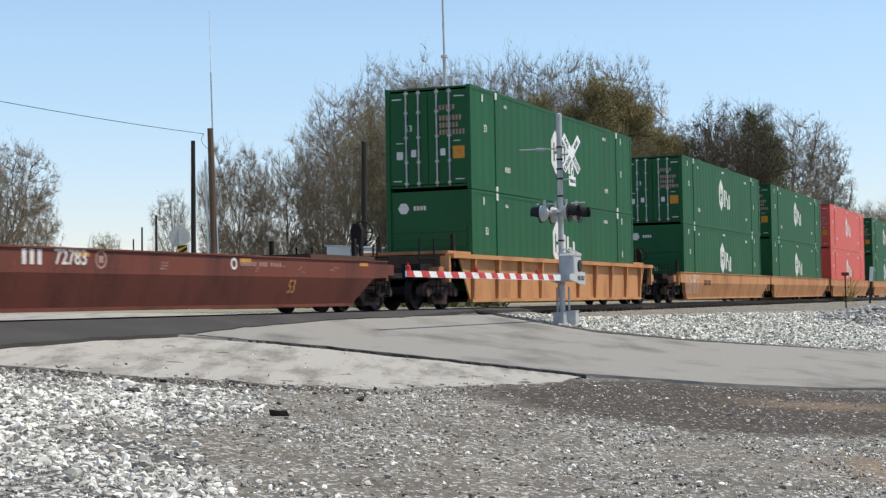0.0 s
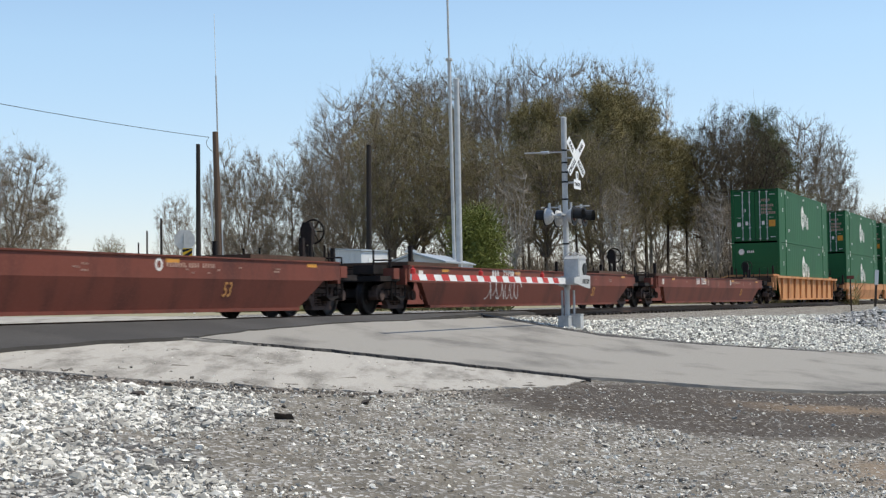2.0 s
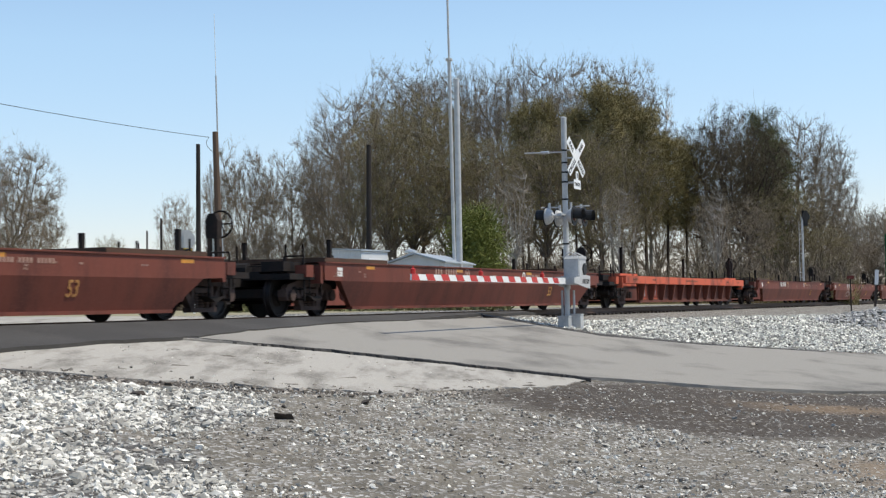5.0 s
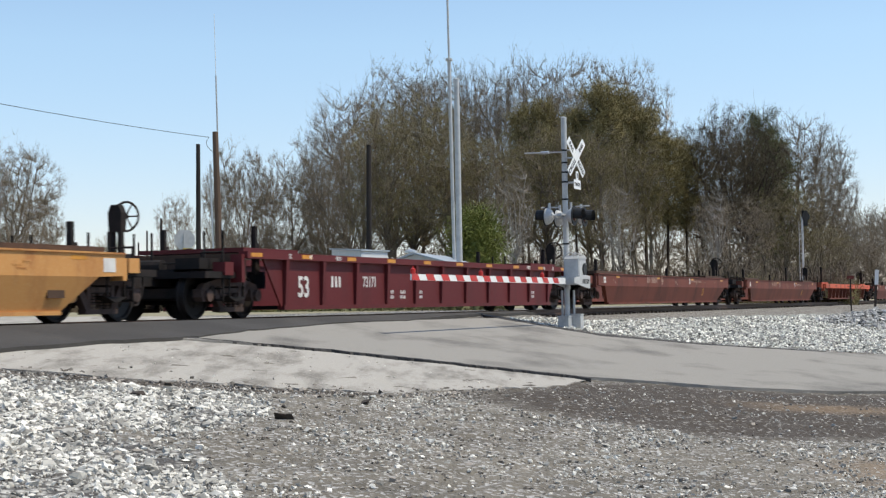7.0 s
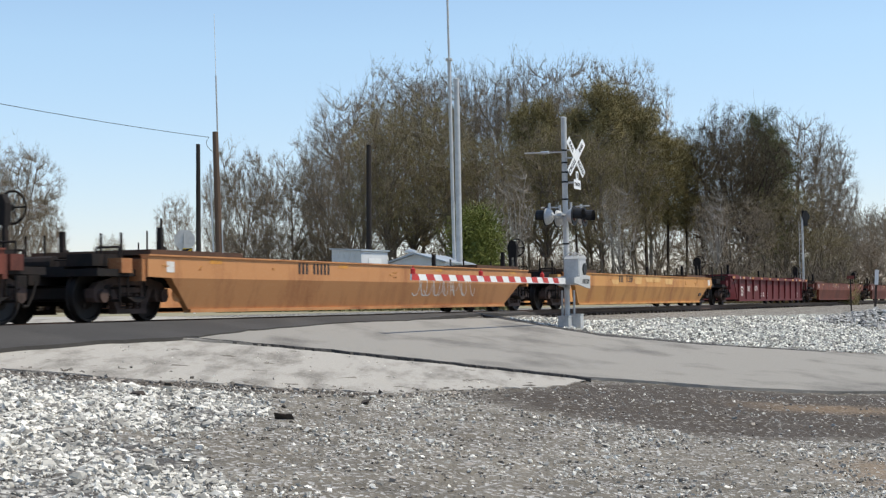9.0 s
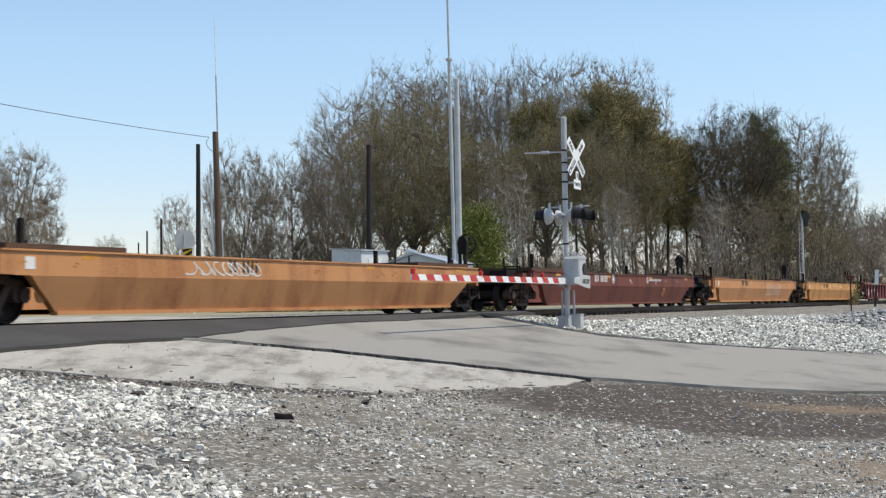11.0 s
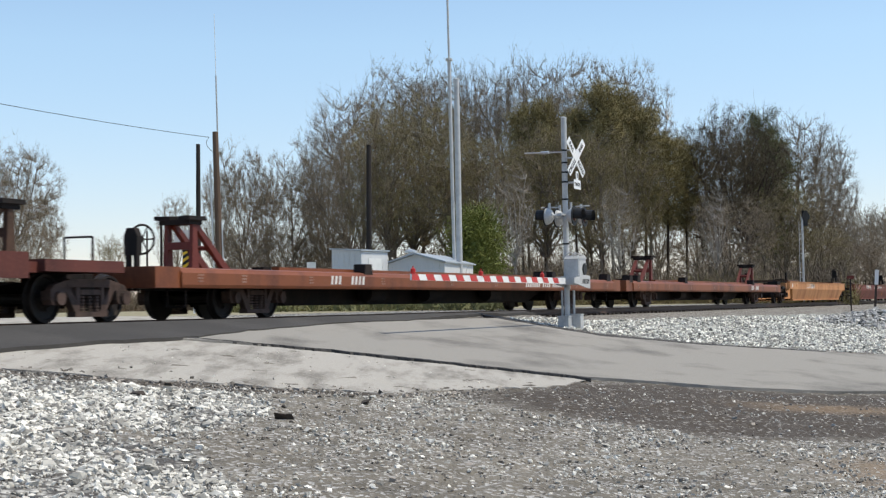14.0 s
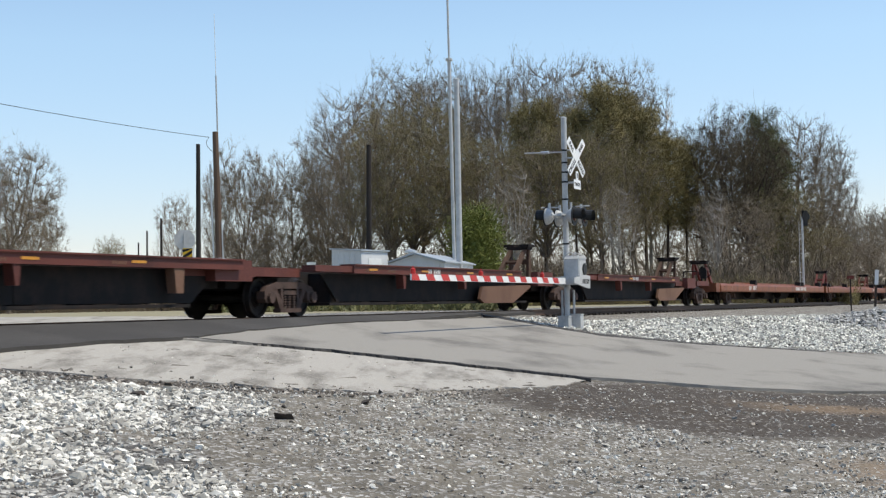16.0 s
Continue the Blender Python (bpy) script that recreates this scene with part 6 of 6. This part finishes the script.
broadleaf("grey", 21, 20, 6.5, 0.26, 20, 0.06, 25500, 0, M["bark"], M["twig"], None, "tall bare grey-brown broadleaf tree with fine twigs")
broadleaf("brown", 22, 20, 6.5, 0.26, 22, 0.05, 24000, 8000, M["bark"], M["twig"], M["bud"], "wide bare broadleaf tree with brown buds", 0.035)
broadleaf("pale", 23, 20, 3.6, 0.3, 14, 0.14, 9000, 0, M["palebark"], M["paletwig"], None, "upright bare tree with pale bleached limbs")
broadleaf("round", 27, 15, 6.0, 0.04, 26, 0.02, 40500, 0, M["bark"], M["twig"], None, "rounded bare tree with dense grey twigs")
broadleaf("olive", 25, 20, 6.5, 0.28, 20, 0.06, 12000, 26000, M["bark"], M["twig"], M["budgreen"], "broadleaf tree flushed with olive spring leaves", 0.055)
broadleaf("dusky", 29, 17, 6.5, 0.32, 22, 0.05, 12000, 34000, M["darkbark"], M["duskleaf"], M["duskleaf"], "dense dusky tree just coming into leaf", 0.048)
pine("pine", 31, 18, 0.45, 2.9, 170, M["needle"], M["darkbark"], "tall dark olive pine with a bare trunk")
pine("evergreen", 32, 17, 0.22, 3.6, 220, M["evergreen"], M["darkbark"], "broad dark evergreen at the edge of the wood")
pine("bush", 33, 4.6, 0.02, 1.6, 150, M["bush"], M["darkbark"], "bushy bright green cedar beside the steel pole")

planted = set()


def plant(key, x, y, height, radius, turn):
    """A tree of its kind at x, y, with its height over the ground and its crown's radius."""
    t, h, r = TREES[key]
    m = pose(x, y, float(ground_z(x, y)) - 0.1, 0, 0, turn)
    if key in planted:
        t = copy_thing(t, m)
    else:
        planted.add(key)
        t.matrix_basis = m
    t.scale = (radius / r, radius / r, 1.035 * height / h)


field_trees = [
    ("round", -38.3, 135, 15.3, 5.1, 143),
    ("round", -44.2, 140, 15.2, 5.3, 210),
    ("round", -40.1, 150, 12.2, 3.1, 277),
    ("grey", -33.0, 190, 14.5, 2.9, 344),
    ("olive", -52.1, 240, 11.8, 2.9, 51),
    ("round", -18.4, 140, 15.1, 3.4, 118),
    ("grey", -21.8, 150, 14.3, 2.2, 185),
    ("round", -13.4, 140, 14.6, 3.3, 252),
    ("grey", -17.2, 150, 13.9, 2.9, 319),
    ("round", -11.6, 146, 14.6, 2.6, 26),
]
west_wood = [
    ("grey", -8.1, 134, 19.1, 4.6, 117),
    ("grey", -10.3, 138, 17.0, 3.0, 184),
    ("brown", -4.6, 140, 21.8, 4.9, 251),
    ("brown", -1.7, 142, 23.0, 5.4, 318),
    ("olive", -2.0, 122, 17.0, 5.5, 25),
    ("brown", 1.1, 140, 21.7, 4.2, 92),
    ("olive", -4.3, 120, 15.5, 3.5, 159),
    ("grey", 3.1, 142, 21.7, 3.5, 226),
    ("grey", -6.4, 124, 14.2, 3.6, 293),
    ("olive", 0.9, 119, 13.7, 3.5, 0),
]
tall_wood = [
    ("grey", 5.5, 136, 21.6, 3.8, 117),
    ("grey", 7.8, 138, 22.8, 3.8, 184),
    ("olive", 3.6, 119, 13.5, 3.5, 251),
    ("olive", 8.3, 121, 14.7, 3.8, 318),
    ("pale", 11.3, 138, 22.6, 2.3, 25),
    ("pale", 13.1, 138, 23.0, 2.1, 92),
    ("brown", 8.8, 132, 19.7, 3.6, 159),
    ("pale", 5.2, 112, 10.4, 1.8, 226),
    ("pale", 15.3, 138, 22.3, 2.3, 293),
    ("pale", 17.5, 138, 22.3, 2.6, 0),
    ("pale", 18.3, 134, 19.6, 2.7, 67),
    ("brown", 12.9, 134, 18.2, 3.6, 134),
]
pine_wood = [
    ("pine", 13.3, 128, 17.9, 2.8, 117),
    ("pine", 15.3, 130, 17.5, 2.5, 184),
    ("pine", 17.3, 130, 16.2, 2.6, 251),
    ("pine", 19.4, 132, 14.2, 2.3, 318),
    ("pine", 21.3, 134, 13.7, 1.9, 25),
    ("pine", 8.7, 130, 16.8, 2.2, 92),
    ("pine", 6.8, 130, 16.3, 1.9, 159),
    ("olive", 12.2, 120, 13.9, 3.3, 226),
    ("pale", 12.7, 110, 8.9, 1.6, 293),
    ("olive", 16.0, 128, 14.3, 3.0, 0),
    ("grey", 24.8, 178, 12.2, 5.7, 67),
    ("grey", 30.2, 182, 12.7, 5.1, 134),
    ("pine", 11.3, 129, 15.9, 2.2, 201),
]
east_wood = [
    ("dusky", 24.5, 134, 16.8, 4.4, 117),
    ("dusky", 25.6, 128, 14.3, 4.2, 184),
    ("evergreen", 28.5, 136, 16.0, 2.6, 251),
    ("evergreen", 29.1, 132, 13.2, 2.3, 318),
    ("dusky", 23.0, 136, 15.5, 2.3, 25),
    ("grey", 29.4, 146, 18.9, 3.8, 92),
    ("grey", 33.5, 144, 17.7, 4.8, 159),
    ("grey", 35.7, 144, 15.6, 3.9, 226),
    ("round", 35.1, 138, 12.2, 2.4, 293),
    ("olive", 28.3, 126, 9.7, 3.5, 0),
    ("brown", 22.9, 120, 8.2, 3.9, 67),
    ("olive", 30.6, 124, 6.4, 2.9, 134),
    ("pale", 20.3, 114, 8.6, 1.2, 201),
    ("round", 33.8, 130, 8.0, 1.6, 268),
]
far_trees = [
    ("round", 40.3, 150, 7.2, 2.2, 20),
    ("brown", 41.2, 146, 6.3, 2.7, 100),
    ("round", 47.3, 162, 9.4, 2.9, 180),
    ("grey", 55.0, 200, 12.1, 2.2, 260),
    ("grey", 64.2, 230, 13.7, 3.9, 117),
    ("grey", 70.9, 235, 15.5, 6.2, 184),
]
for row in field_trees + west_wood + tall_wood + pine_wood + east_wood + far_trees:
    plant(*row)
plant("bush", 1.8, 84, 4.6, 1.7, 0)


def undergrowth(name, spread, deep, tall, n, mat, label, seed, wide=0.03):
    """Thin upright stems and tangle between two lines of sight (x over y) and two distances."""
    rng = np.random.default_rng(seed)
    y = rng.uniform(*deep, n)
    x = rng.uniform(*spread, n) * y
    lump = 0.4 + 0.6 * np.abs(np.sin(x * 0.9 + y * 0.37) * np.sin(x * 0.31 + 1.7 * np.sin(y)))
    z = ground_z(x, y) + tall * lump * rng.random(n) ** 1.5
    d = rng.normal(0, 0.18, (n, 3)) + [0, 0, 0.3]
    d *= rng.uniform(0.6, 2.4, (n, 1))
    ob = new(name, blades_mesh(name, np.stack([x, y, z], -1), d, rng.uniform(0.3, 1.0, n) * wide, mat, rng))
    tagged(ob, label, "undergrowth", kind="stuff")


undergrowth("back_scrub", (-0.15, 0.108), (146, 160), 7.5, 80000, M["scrub"], "deep brown thicket filling the back of the wood", 15, 0.045)
undergrowth("back_scrub", (0.172, 0.264), (146, 160), 6.5, 26000, M["scrub"], "deep brown thicket behind the edge of the wood", 16, 0.045)
undergrowth("scrub", (-0.083, 0.264), (106, 124), 3.4, 80000, M["scrub"], "tangle of brown scrub and briars under the trees", 5, 0.03)
undergrowth("green_scrub", (-0.053, 0.271), (104, 112), 1.9, 14000, M["budgreen"], "patches of olive green undergrowth at the wood's edge", 6, 0.03)
undergrowth("hedgerow", (-0.333, -0.06), (150, 165), 2.6, 26000, M["scrub"], "low brown hedgerow beyond the field", 7, 0.05)
undergrowth("far_wood", (-0.4, 0.412), (260, 300), 4.5, 60000, M["scrub"], "far grey-brown woodland along the horizon", 8, 0.08)
undergrowth("verge_grass", (-0.149, 0.043), (58, 74), 0.35, 9000, M["grass"], "tufts of dry spring grass behind the track", 9, 0.05)


# ---- the train rolls through at an even speed; each wheelset turns on its truck ----
def motions():
    for car, s in TRAIN:
        z = car.location.z
        walk(car, [(t, track_pose(s + SPEED * t, 0, z)) for t in (0, 4, 8, 12, 16)])
    for wheel, dx, r in WHEELS:
        turn = math.degrees(SPEED / FPS / max(r, 0.475))
        walk(wheel, [(k / FPS, pose(dx, 0, r, 0, (turn * k) % 360, 0)) for k in range(0, 16 * FPS + 1)])


motions()
